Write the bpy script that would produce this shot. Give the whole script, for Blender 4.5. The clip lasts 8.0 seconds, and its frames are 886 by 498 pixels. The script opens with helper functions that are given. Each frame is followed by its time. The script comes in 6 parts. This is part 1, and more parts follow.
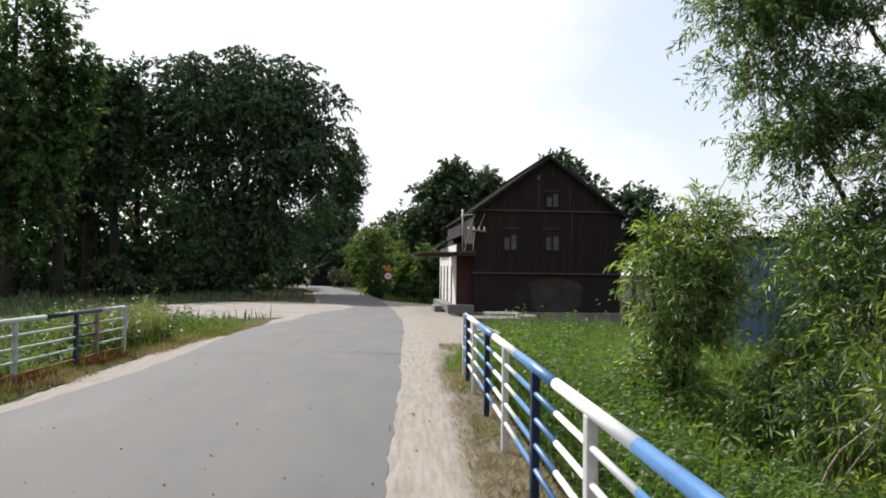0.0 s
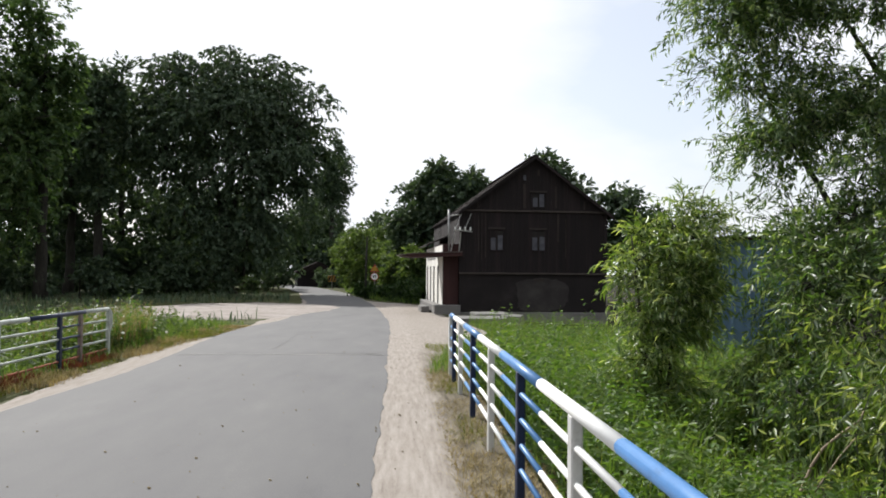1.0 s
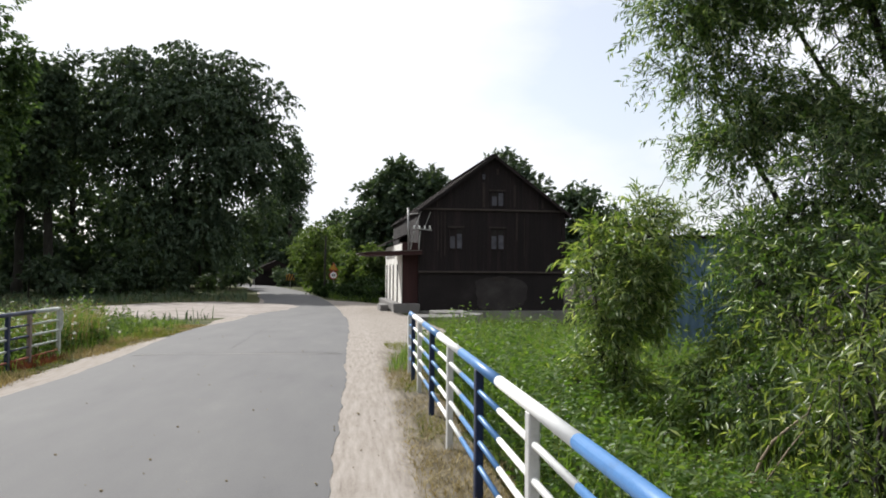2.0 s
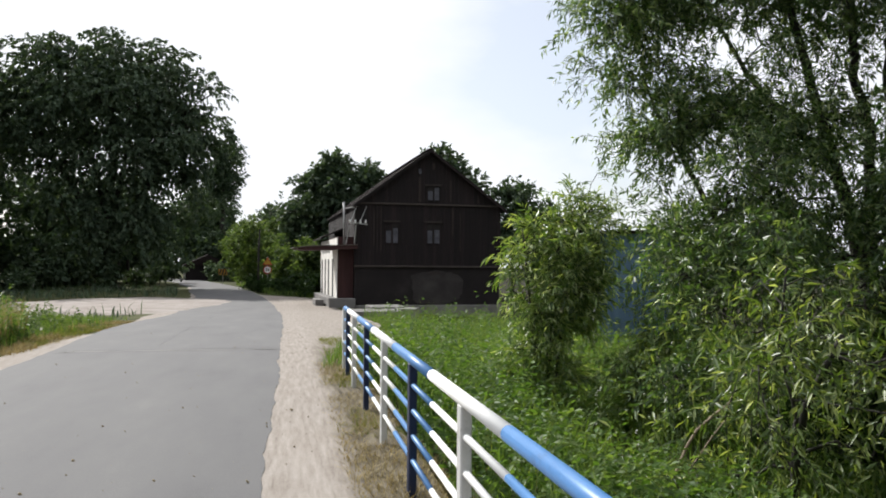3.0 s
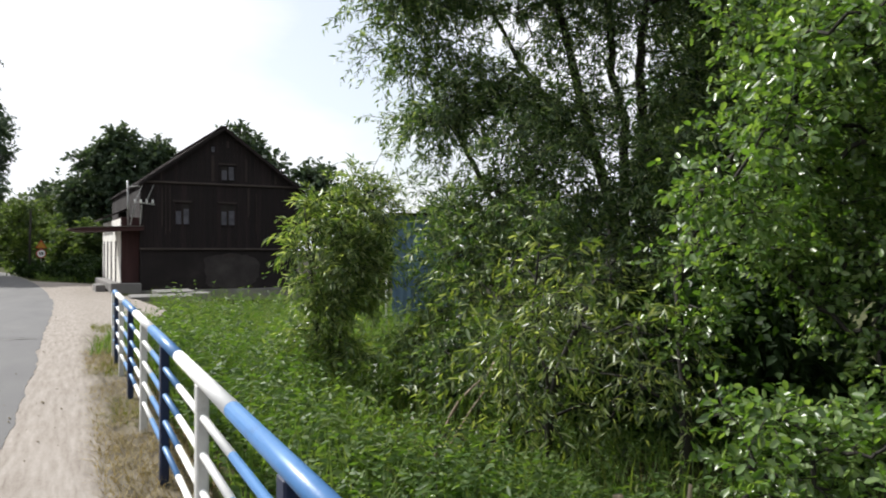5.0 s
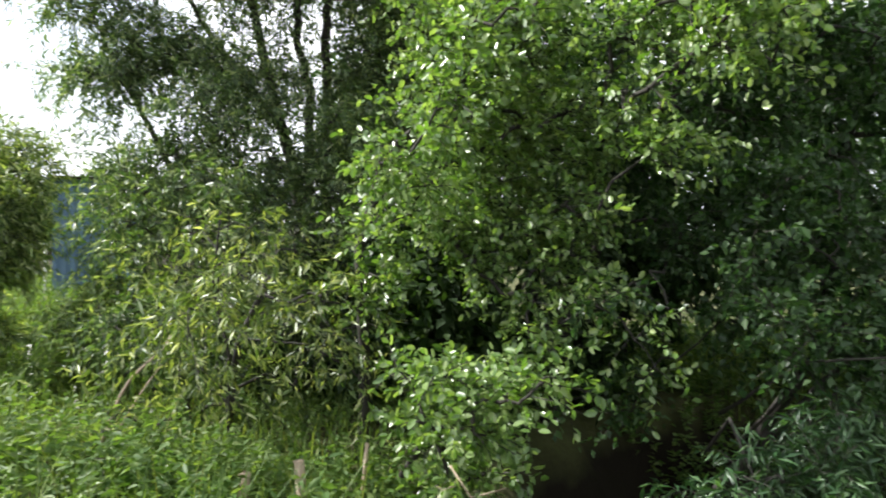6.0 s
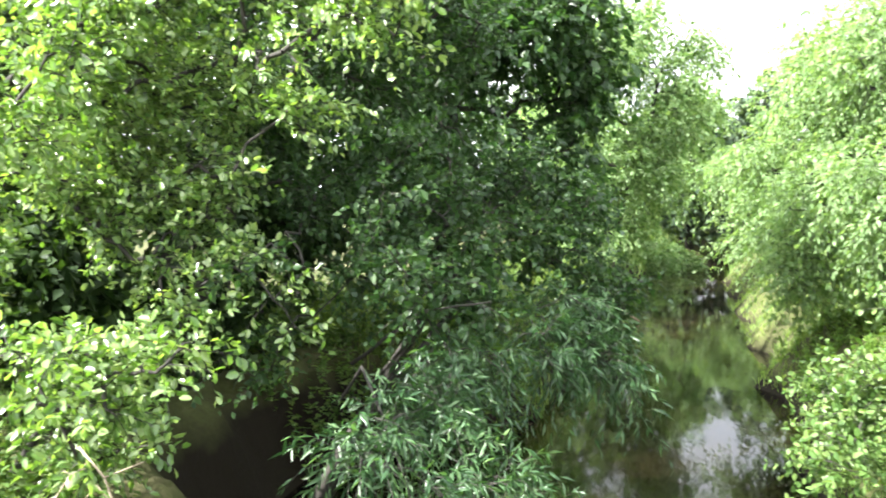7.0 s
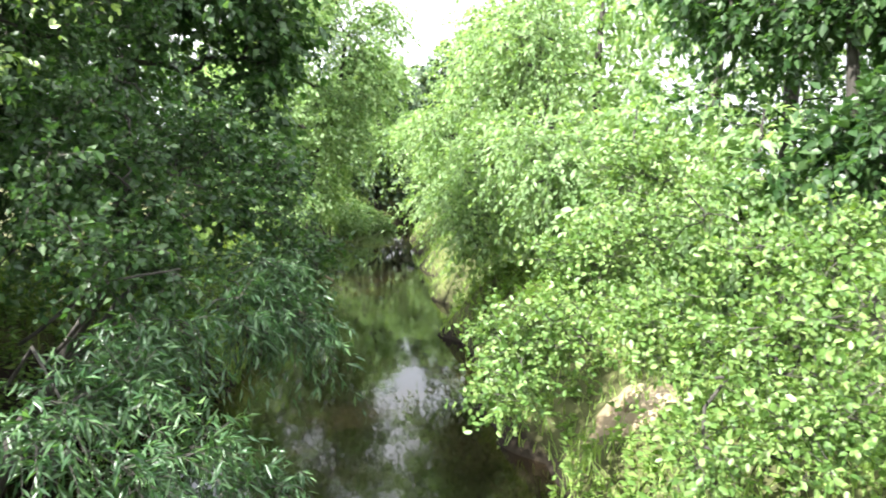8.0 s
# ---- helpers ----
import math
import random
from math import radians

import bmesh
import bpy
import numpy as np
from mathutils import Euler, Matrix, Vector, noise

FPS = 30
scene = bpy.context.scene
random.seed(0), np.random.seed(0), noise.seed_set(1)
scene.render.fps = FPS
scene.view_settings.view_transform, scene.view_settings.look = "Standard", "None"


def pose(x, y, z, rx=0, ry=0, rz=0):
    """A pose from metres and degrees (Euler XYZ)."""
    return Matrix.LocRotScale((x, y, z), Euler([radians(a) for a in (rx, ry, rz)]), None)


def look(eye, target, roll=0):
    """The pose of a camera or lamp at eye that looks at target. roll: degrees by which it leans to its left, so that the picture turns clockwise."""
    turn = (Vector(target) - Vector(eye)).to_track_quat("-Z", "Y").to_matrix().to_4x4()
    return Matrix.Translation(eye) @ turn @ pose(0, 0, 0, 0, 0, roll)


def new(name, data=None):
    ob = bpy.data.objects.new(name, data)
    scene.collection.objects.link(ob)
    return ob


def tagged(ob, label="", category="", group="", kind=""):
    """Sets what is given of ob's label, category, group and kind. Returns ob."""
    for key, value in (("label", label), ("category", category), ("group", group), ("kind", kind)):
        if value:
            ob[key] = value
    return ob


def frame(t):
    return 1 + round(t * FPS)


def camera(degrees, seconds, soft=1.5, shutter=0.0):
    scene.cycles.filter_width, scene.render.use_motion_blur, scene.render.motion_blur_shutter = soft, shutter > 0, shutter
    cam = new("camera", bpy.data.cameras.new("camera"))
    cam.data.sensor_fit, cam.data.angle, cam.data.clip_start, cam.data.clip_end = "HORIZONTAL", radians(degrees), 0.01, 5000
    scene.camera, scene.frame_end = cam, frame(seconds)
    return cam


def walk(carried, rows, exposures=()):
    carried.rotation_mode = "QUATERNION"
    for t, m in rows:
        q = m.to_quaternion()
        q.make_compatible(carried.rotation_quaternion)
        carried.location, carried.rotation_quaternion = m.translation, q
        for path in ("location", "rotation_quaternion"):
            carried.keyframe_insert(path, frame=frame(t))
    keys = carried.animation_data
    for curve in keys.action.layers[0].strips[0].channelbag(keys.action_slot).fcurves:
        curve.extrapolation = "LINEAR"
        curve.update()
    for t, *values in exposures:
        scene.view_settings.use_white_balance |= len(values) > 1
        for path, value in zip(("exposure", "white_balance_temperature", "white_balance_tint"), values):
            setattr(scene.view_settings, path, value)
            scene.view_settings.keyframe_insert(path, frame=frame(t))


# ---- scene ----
cam = camera(60.0, 8.0, 1.8, 0.15)
PATH = [
    (0, (0.238, 0.38, 1.585), (0.327, 2.377, 1.644), 0.7),
    (0.5, (0.242, 0.378, 1.589), (0.339, 2.374, 1.648), 0.5),
    (1, (0.246, 0.371, 1.591), (0.37, 2.366, 1.651), 0.5),
    (2.5, (0.255, 0.364, 1.586), (0.56, 2.34, 1.638), 0.4),
    (3, (0.268, 0.361, 1.586), (0.661, 2.322, 1.63), 0.4),
    (3.5, (0.305, 0.355, 1.586), (0.783, 2.297, 1.62), 0.2),
    (4, (0.367, 0.345, 1.586), (0.939, 2.262, 1.607), -0.2),
    (5.5, (0.6, 0.286, 1.528), (1.758, 1.917, 1.506), 0.6),
    (6, (0.585, 0.301, 1.527), (2.094, 1.613, 1.463), 1.0),
    (6.5, (0.55, 0.315, 1.527), (2.321, 1.237, 1.424), 1.3),
    (7, (0.519, 0.317, 1.526), (2.455, 0.796, 1.383), 1.4),
    (7.5, (0.493, 0.309, 1.533), (2.483, 0.397, 1.347), 1.8),
    (8, (0.451, 0.306, 1.541), (2.416, 0.001, 1.321), 1.9),
]
walk(cam, [(t, look(eye, target, roll)) for t, eye, target, roll in PATH],
     [(0.0, 0.22), (4.5, 0.22), (5.5, 0.62), (6.0, 1.2), (6.5, 2.0), (7.0, 2.75), (7.5, 2.8), (8.0, 2.62)])

# ---- light ----
SUN_TO = Vector((-0.52, 0.85, 0.0)).normalized()
SUN_ELEV = radians(39)
sun_dir = Vector((SUN_TO.x * math.cos(SUN_ELEV), SUN_TO.y * math.cos(SUN_ELEV), math.sin(SUN_ELEV)))
sun = new("sun", bpy.data.lights.new("sun", "SUN"))
sun.data.energy, sun.data.angle, sun.data.color = 5.0, radians(0.55), (1.0, 0.975, 0.935)
sun.matrix_world = look(sun_dir * 60, (0, 0, 0))

world = bpy.data.worlds.new("sky")
scene.world = world
world.use_nodes = True
wn, wl = world.node_tree.nodes, world.node_tree.links
wn.clear()
w_out = wn.new("ShaderNodeOutputWorld")
w_bg = wn.new("ShaderNodeBackground")
w_sky = wn.new("ShaderNodeTexSky")
w_sky.sky_type, w_sky.sun_disc = "NISHITA", False
w_sky.sun_elevation, w_sky.sun_rotation = SUN_ELEV, math.atan2(SUN_TO.x, SUN_TO.y)
w_sky.air_density, w_sky.dust_density = 1.0, 2.0
w_co = wn.new("ShaderNodeTexCoord")
w_map = wn.new("ShaderNodeMapping")
w_map.inputs["Scale"].default_value = (1.0, 1.0, 2.4)
w_map.inputs["Location"].default_value = (0.35, 0.1, 0.0)
w_noise = wn.new("ShaderNodeTexNoise")
w_noise.inputs["Scale"].default_value, w_noise.inputs["Detail"].default_value = 2.1, 7.0
w_ramp = wn.new("ShaderNodeValToRGB")
w_ramp.color_ramp.elements[0].position, w_ramp.color_ramp.elements[1].position = 0.30, 0.46
w_ramp.color_ramp.elements[0].color = (0.5, 0.5, 0.5, 1.0)
w_mix = wn.new("ShaderNodeMix")
w_mix.data_type = "RGBA"
w_mix.inputs[7].default_value = (7.1, 7.3, 7.75, 1.0)
wl.new(w_co.outputs["Generated"], w_map.inputs["Vector"])
wl.new(w_map.outputs["Vector"], w_noise.inputs["Vector"])
w_dot, w_thin, w_sub = wn.new("ShaderNodeVectorMath"), wn.new("ShaderNodeMapRange"), wn.new("ShaderNodeMath")
w_dot.operation, w_sub.operation = "DOT_PRODUCT", "SUBTRACT"
w_dot.inputs[1].default_value = (0.336, 0.906, 0.258)
w_thin.inputs["From Min"].default_value, w_thin.inputs["From Max"].default_value, w_thin.inputs["To Max"].default_value = 0.975, 0.999, 0.09
wl.new(w_co.outputs["Generated"], w_dot.inputs[0])
wl.new(w_dot.outputs["Value"], w_thin.inputs["Value"])
wl.new(w_noise.outputs["Fac"], w_sub.inputs[0])
wl.new(w_thin.outputs[0], w_sub.inputs[1])
wl.new(w_sub.outputs[0], w_ramp.inputs["Fac"])
wl.new(w_ramp.outputs["Color"], w_mix.inputs[0])
wl.new(w_sky.outputs["Color"], w_mix.inputs[6])
w_side, w_fall, w_lit = wn.new("ShaderNodeVectorMath"), wn.new("ShaderNodeMapRange"), wn.new("ShaderNodeVectorMath")
w_side.operation, w_lit.operation = "DOT_PRODUCT", "SCALE"
w_side.inputs[1].default_value = sun_dir
w_fall.interpolation_type = "SMOOTHSTEP"
w_fall.inputs["From Min"].default_value, w_fall.inputs["From Max"].default_value = -0.7, 0.6
w_fall.inputs["To Min"].default_value, w_fall.inputs["To Max"].default_value = 0.42, 1.04
wl.new(w_co.outputs["Generated"], w_side.inputs[0])
wl.new(w_side.outputs["Value"], w_fall.inputs["Value"])
wl.new(w_mix.outputs[2], w_lit.inputs[0])
wl.new(w_fall.outputs[0], w_lit.inputs["Scale"])
wl.new(w_lit.outputs["Vector"], w_bg.inputs["Color"])
w_bg.inputs["Strength"].default_value = 0.12
wl.new(w_bg.outputs["Background"], w_out.inputs["Surface"])


# ---- materials ----
def node_mat(name):
    m = bpy.data.materials.new(name)
    m.use_nodes = True
    nt = m.node_tree
    return m, nt.nodes, nt.links, nt.nodes["Principled BSDF"]


def ramp_node(nodes, stops):
    r = nodes.new("ShaderNodeValToRGB")
    e = r.color_ramp.elements
    while len(e) < len(stops):
        e.new(0.5)
    for el, (p, c) in zip(e, stops):
        el.position, el.color = p, (*c, 1.0)
    return r


def surface(name, stops, scale=4.0, fine=60.0, rough=0.8, bump=0.3, metal=0.0, spec=0.4, stretch=(1, 1, 1), island=0.0, piece=0.0, detail=6.0, bump_dist=0.02):
    """Two scales of noise over a ramp, with fine relief; island mixes in a tone of its own for each piece."""
    m, n, l, bsdf = node_mat(name)
    co = n.new("ShaderNodeTexCoord")
    mp = n.new("ShaderNodeMapping")
    mp.inputs["Scale"].default_value = stretch
    l.new(co.outputs["Object"], mp.inputs["Vector"])
    a = n.new("ShaderNodeTexNoise")
    a.inputs["Scale"].default_value, a.inputs["Detail"].default_value, a.inputs["Roughness"].default_value = scale, detail, 0.62
    b = n.new("ShaderNodeTexNoise")
    b.inputs["Scale"].default_value, b.inputs["Detail"].default_value = fine, 4.0
    l.new(mp.outputs["Vector"], a.inputs["Vector"])
    l.new(mp.outputs["Vector"], b.inputs["Vector"])
    mx = n.new("ShaderNodeMath")
    mx.operation = "MULTIPLY_ADD"
    mx.inputs[1].default_value = 0.35
    l.new(b.outputs["Fac"], mx.inputs[0])
    sc = n.new("ShaderNodeMath")
    sc.operation = "MULTIPLY_ADD"
    sc.inputs[1].default_value, sc.inputs[2].default_value = 1.0, -0.175
    l.new(a.outputs["Fac"], sc.inputs[0])
    l.new(sc.outputs[0], mx.inputs[2])
    last = mx.outputs[0]
    if island or piece:
        g = n.new("ShaderNodeNewGeometry") if island else n.new("ShaderNodeObjectInfo")
        im = n.new("ShaderNodeMath")
        im.operation = "MULTIPLY_ADD"
        im.inputs[1].default_value = island or piece
        l.new(g.outputs["Random Per Island" if island else "Random"], im.inputs[0])
        off = n.new("ShaderNodeMath")
        off.operation = "SUBTRACT"
        off.inputs[1].default_value = (island or piece) / 2
        l.new(last, off.inputs[0])
        l.new(off.outputs[0], im.inputs[2])
        last = im.outputs[0]
    r = ramp_node(n, stops)
    l.new(last, r.inputs["Fac"])
    l.new(r.outputs["Color"], bsdf.inputs["Base Color"])
    bsdf.inputs["Roughness"].default_value = rough
    bsdf.inputs["Metallic"].default_value = metal
    bsdf.inputs["Specular IOR Level"].default_value = spec
    if bump:
        bp = n.new("ShaderNodeBump")
        bp.inputs["Strength"].default_value, bp.inputs["Distance"].default_value = bump, bump_dist
        l.new(mx.outputs[0], bp.inputs["Height"])
        l.new(bp.outputs["Normal"], bsdf.inputs["Normal"])
    return m


def leaf_mat(name, stops, glow, through_part=0.4, rough=0.36, spec=0.75, patch=0.35):
    """Leaves: a tone for each leaf, drifting over the crown, with light coming through the blade."""
    m, n, l, bsdf = node_mat(name)
    g = n.new("ShaderNodeNewGeometry")
    co = n.new("ShaderNodeTexCoord")
    a = n.new("ShaderNodeTexNoise")
    a.inputs["Scale"].default_value, a.inputs["Detail"].default_value = 0.9, 3.0
    l.new(co.outputs["Object"], a.inputs["Vector"])
    mx = n.new("ShaderNodeMix")
    mx.inputs[0].default_value = patch
    l.new(g.outputs["Random Per Island"], mx.inputs[2])
    l.new(a.outputs["Fac"], mx.inputs[3])
    r = ramp_node(n, stops)
    l.new(mx.outputs[0], r.inputs["Fac"])
    l.new(r.outputs["Color"], bsdf.inputs["Base Color"])
    bsdf.inputs["Roughness"].default_value, bsdf.inputs["Specular IOR Level"].default_value = rough, spec
    t = n.new("ShaderNodeBsdfTranslucent")
    tint = n.new("ShaderNodeMix")
    tint.data_type, tint.blend_type = "RGBA", "MULTIPLY"
    tint.inputs[0].default_value = 1.0
    tint.inputs[7].default_value = (*glow, 1.0)
    l.new(r.outputs["Color"], tint.inputs[6])
    l.new(tint.outputs[2], t.inputs["Color"])
    ms = n.new("ShaderNodeMixShader")
    ms.inputs[0].default_value = through_part
    l.new(bsdf.outputs["BSDF"], ms.inputs[1])
    l.new(t.outputs["BSDF"], ms.inputs[2])
    l.new(ms.outputs["Shader"], n["Material Output"].inputs["Surface"])
    return m


M_ASPHALT = surface("asphalt", [(0.22, (0.080, 0.078, 0.079)), (0.42, (0.103, 0.101, 0.102)), (0.58, (0.113, 0.111, 0.110)), (0.8, (0.142, 0.138, 0.134))], 1.3, 90, 0.85, 0.4, bump_dist=0.008, detail=10.0, stretch=(1.0, 0.3, 1.0))
M_PATCH = surface("asphalt_patch", [(0.3, (0.07, 0.07, 0.072)), (0.7, (0.12, 0.118, 0.118))], 1.5, 150, 0.85, 0.3, bump_dist=0.006)
M_CHURNED = surface("churned_sand", [(0.22, (0.150, 0.122, 0.104)), (0.45, (0.265, 0.234, 0.210)), (0.75, (0.370, 0.338, 0.314))], 1.6, 9, 0.95, 0.9, spec=0.12, stretch=(0.6, 1.0, 1.0), bump_dist=0.05)
M_DIRT = surface("dry_soil", [(0.22, (0.10, 0.075, 0.045)), (0.5, (0.21, 0.17, 0.11)), (0.78, (0.34, 0.29, 0.21))], 1.6, 40, 0.95, 0.7, spec=0.1)
# sand that gives way to dry soil towards the railing
m, n, l, bsdf = node_mat("sand_verge")
co, sp = n.new("ShaderNodeTexCoord"), n.new("ShaderNodeSeparateXYZ")
n1, n2, n3 = n.new("ShaderNodeTexNoise"), n.new("ShaderNodeTexNoise"), n.new("ShaderNodeTexNoise")
for nd, sc, de in ((n1, 1.1, 5.0), (n2, 9.0, 6.0), (n3, 55.0, 4.0)):
    nd.inputs["Scale"].default_value, nd.inputs["Detail"].default_value, nd.inputs["Roughness"].default_value = sc, de, 0.65
    l.new(co.outputs["Object"], nd.inputs["Vector"])
rake = n.new("ShaderNodeMapping")
rake.inputs["Scale"].default_value = (2.2, 0.22, 1.0)
l.new(co.outputs["Object"], rake.inputs["Vector"])
l.new(rake.outputs["Vector"], n2.inputs["Vector"])
l.new(co.outputs["Object"], sp.inputs["Vector"])
edge = n.new("ShaderNodeMath")
edge.operation = "MULTIPLY_ADD"
edge.inputs[1].default_value = 0.55
l.new(n1.outputs["Fac"], edge.inputs[0])
l.new(sp.outputs["X"], edge.inputs[2])
soilness = n.new("ShaderNodeMapRange")
soilness.inputs["From Min"].default_value, soilness.inputs["From Max"].default_value = 0.92, 1.16
l.new(edge.outputs[0], soilness.inputs["Value"])
far = n.new("ShaderNodeMapRange")
far.inputs["From Min"].default_value, far.inputs["From Max"].default_value = 13.0, 17.0
far.inputs["To Min"].default_value, far.inputs["To Max"].default_value = 1.0, 0.12
l.new(sp.outputs["Y"], far.inputs["Value"])
both = n.new("ShaderNodeMath")
both.operation = "MULTIPLY"
l.new(soilness.outputs[0], both.inputs[0])
l.new(far.outputs[0], both.inputs[1])
grain = n.new("ShaderNodeMix")
grain.inputs[0].default_value = 0.25
l.new(n2.outputs["Fac"], grain.inputs[2])
l.new(n3.outputs["Fac"], grain.inputs[3])
sandy = ramp_node(n, [(0.28, (0.150, 0.124, 0.102)), (0.42, (0.250, 0.220, 0.192)), (0.6, (0.325, 0.293, 0.262)), (0.8, (0.41, 0.375, 0.34))])
soily = ramp_node(n, [(0.32, (0.045, 0.038, 0.028)), (0.46, (0.115, 0.098, 0.072)), (0.62, (0.20, 0.175, 0.132)), (0.8, (0.31, 0.275, 0.215))])
l.new(grain.outputs[0], sandy.inputs["Fac"])
l.new(grain.outputs[0], soily.inputs["Fac"])
mx = n.new("ShaderNodeMix")
mx.data_type = "RGBA"
l.new(both.outputs[0], mx.inputs[0])
l.new(sandy.outputs["Color"], mx.inputs[6])
l.new(soily.outputs["Color"], mx.inputs[7])
l.new(mx.outputs[2], bsdf.inputs["Base Color"])
bsdf.inputs["Roughness"].default_value, bsdf.inputs["Specular IOR Level"].default_value = 0.95, 0.1
bp = n.new("ShaderNodeBump")
bp.inputs["Strength"].default_value, bp.inputs["Distance"].default_value = 0.22, 0.012
l.new(grain.outputs[0], bp.inputs["Height"])
l.new(bp.outputs["Normal"], bsdf.inputs["Normal"])
M_VERGE = m
M_SOIL = surface("soil_grass", [(0.25, (0.035, 0.034, 0.018)), (0.5, (0.06, 0.068, 0.025)), (0.75, (0.10, 0.09, 0.05))], 0.8, 20, 0.95, 0.7, spec=0.1, bump_dist=0.05)
# damp mud low on the river banks, darkened further to stand for shade there
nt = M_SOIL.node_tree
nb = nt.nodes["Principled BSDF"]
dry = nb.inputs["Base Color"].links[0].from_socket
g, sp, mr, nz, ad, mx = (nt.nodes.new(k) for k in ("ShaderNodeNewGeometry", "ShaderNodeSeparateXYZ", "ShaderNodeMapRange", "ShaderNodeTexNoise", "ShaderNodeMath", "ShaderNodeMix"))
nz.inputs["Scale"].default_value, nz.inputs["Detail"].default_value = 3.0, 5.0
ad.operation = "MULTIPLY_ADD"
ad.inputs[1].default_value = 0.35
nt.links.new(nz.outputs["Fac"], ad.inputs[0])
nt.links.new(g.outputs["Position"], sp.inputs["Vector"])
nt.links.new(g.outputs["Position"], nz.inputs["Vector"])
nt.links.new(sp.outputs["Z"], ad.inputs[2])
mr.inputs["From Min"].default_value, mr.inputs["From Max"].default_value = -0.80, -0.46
# the sunlit side is left out, since no such shade lies on it
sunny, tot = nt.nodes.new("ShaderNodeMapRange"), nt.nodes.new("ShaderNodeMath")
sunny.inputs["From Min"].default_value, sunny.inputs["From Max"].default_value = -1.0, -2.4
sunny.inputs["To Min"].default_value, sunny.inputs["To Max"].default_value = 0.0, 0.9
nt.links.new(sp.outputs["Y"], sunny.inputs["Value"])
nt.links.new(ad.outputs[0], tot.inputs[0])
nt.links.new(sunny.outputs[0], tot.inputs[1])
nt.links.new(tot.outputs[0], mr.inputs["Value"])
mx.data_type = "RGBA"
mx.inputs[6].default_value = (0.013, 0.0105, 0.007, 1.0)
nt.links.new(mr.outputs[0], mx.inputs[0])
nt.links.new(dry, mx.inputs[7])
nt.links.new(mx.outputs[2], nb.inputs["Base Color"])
M_WHITE = surface("white_paint", [(0.2, (0.42, 0.40, 0.36)), (0.36, (0.74, 0.74, 0.72)), (0.8, (0.82, 0.82, 0.80))], 3.0, 50, 0.42, 0.1)
# white of the posts, with the shade on their near side in the colour
M_SHADEWHITE = surface("shaded_white_paint", [(0.2, (0.30, 0.29, 0.27)), (0.4, (0.48, 0.48, 0.47)), (0.8, (0.58, 0.58, 0.57))], 3.0, 50, 0.5, 0.1)
# white of the far railing, dimmed in the colour for its backlit side
M_DIMWHITE = surface("dimmed_white_paint", [(0.25, (0.19, 0.20, 0.18)), (0.5, (0.37, 0.40, 0.37)), (0.8, (0.50, 0.53, 0.50))], 4.0, 50, 0.5, 0.15)
M_FADED = surface("faded_rusty_paint", [(0.25, (0.10, 0.066, 0.055)), (0.55, (0.19, 0.145, 0.13)), (0.8, (0.28, 0.25, 0.24))], 7.0, 60, 0.75, 0.3)
M_BLUE = surface("blue_paint", [(0.2, (0.040, 0.095, 0.195)), (0.4, (0.058, 0.170, 0.380)), (0.8, (0.080, 0.215, 0.450))], 3.0, 50, 0.42, 0.1)
# dark blue, deepened in the colour for the side turned from the sun
M_SHADENAVY = surface("shaded_navy_paint", [(0.2, (0.0060, 0.0100, 0.0300)), (0.8, (0.0100, 0.0250, 0.0750))], 3.0, 50, 0.45, 0.1)
M_RUST = surface("rust", [(0.2, (0.09, 0.025, 0.012)), (0.5, (0.24, 0.065, 0.03)), (0.8, (0.34, 0.12, 0.06))], 6.0, 60, 0.85, 0.4)
M_BARK = surface("bark", [(0.25, (0.013, 0.012, 0.009)), (0.55, (0.032, 0.029, 0.023)), (0.8, (0.066, 0.061, 0.049))], 6.0, 40, 0.9, 0.8, stretch=(1, 1, 0.25))
M_DEADWOOD = surface("dead_wood", [(0.25, (0.16, 0.12, 0.08)), (0.7, (0.38, 0.31, 0.22))], 6.0, 40, 0.9, 0.6, stretch=(1, 1, 0.3))
M_BOARD = surface("dark_boards", [(0.15, (0.0040, 0.0019, 0.0026)), (0.5, (0.0082, 0.0042, 0.0050)), (0.85, (0.0230, 0.0130, 0.0140))], 1.6, 30, 0.8, 0.4, stretch=(3, 3, 0.25), piece=0.3)
M_REDWOOD = surface("red_brown_boards", [(0.15, (0.022, 0.008, 0.008)), (0.85, (0.058, 0.022, 0.021))], 1.6, 30, 0.8, 0.4, stretch=(3, 3, 0.25), island=0.5)
M_TRIM = surface("weathered_trim", [(0.2, (0.0192, 0.0144, 0.0130)), (0.8, (0.0510, 0.0408, 0.0372))], 3.0, 40, 0.85, 0.3)
M_BANDWOOD = surface("band_board", [(0.2, (0.0300, 0.0228, 0.0205)), (0.8, (0.0780, 0.0630, 0.0570))], 3.0, 40, 0.85, 0.3)
M_LOOSE = surface("loose_board_wood", [(0.2, (0.016, 0.011, 0.010)), (0.8, (0.05, 0.037, 0.033))], 3.0, 40, 0.85, 0.3)
M_RENDER = surface("dark_render", [(0.25, (0.0097, 0.0075, 0.0080)), (0.55, (0.0180, 0.0142, 0.0144)), (0.8, (0.0338, 0.0285, 0.0280))], 0.7, 25, 0.95, 0.4)
M_PATCHRENDER = surface("grey_render", [(0.25, (0.020, 0.017, 0.017)), (0.5, (0.040, 0.035, 0.034)), (0.75, (0.068, 0.061, 0.058))], 0.9, 25, 0.95, 0.4)
M_CONCRETE = surface("concrete", [(0.25, (0.1240, 0.1178, 0.1120)), (0.75, (0.2232, 0.2139, 0.2048))], 1.2, 40, 0.9, 0.4)
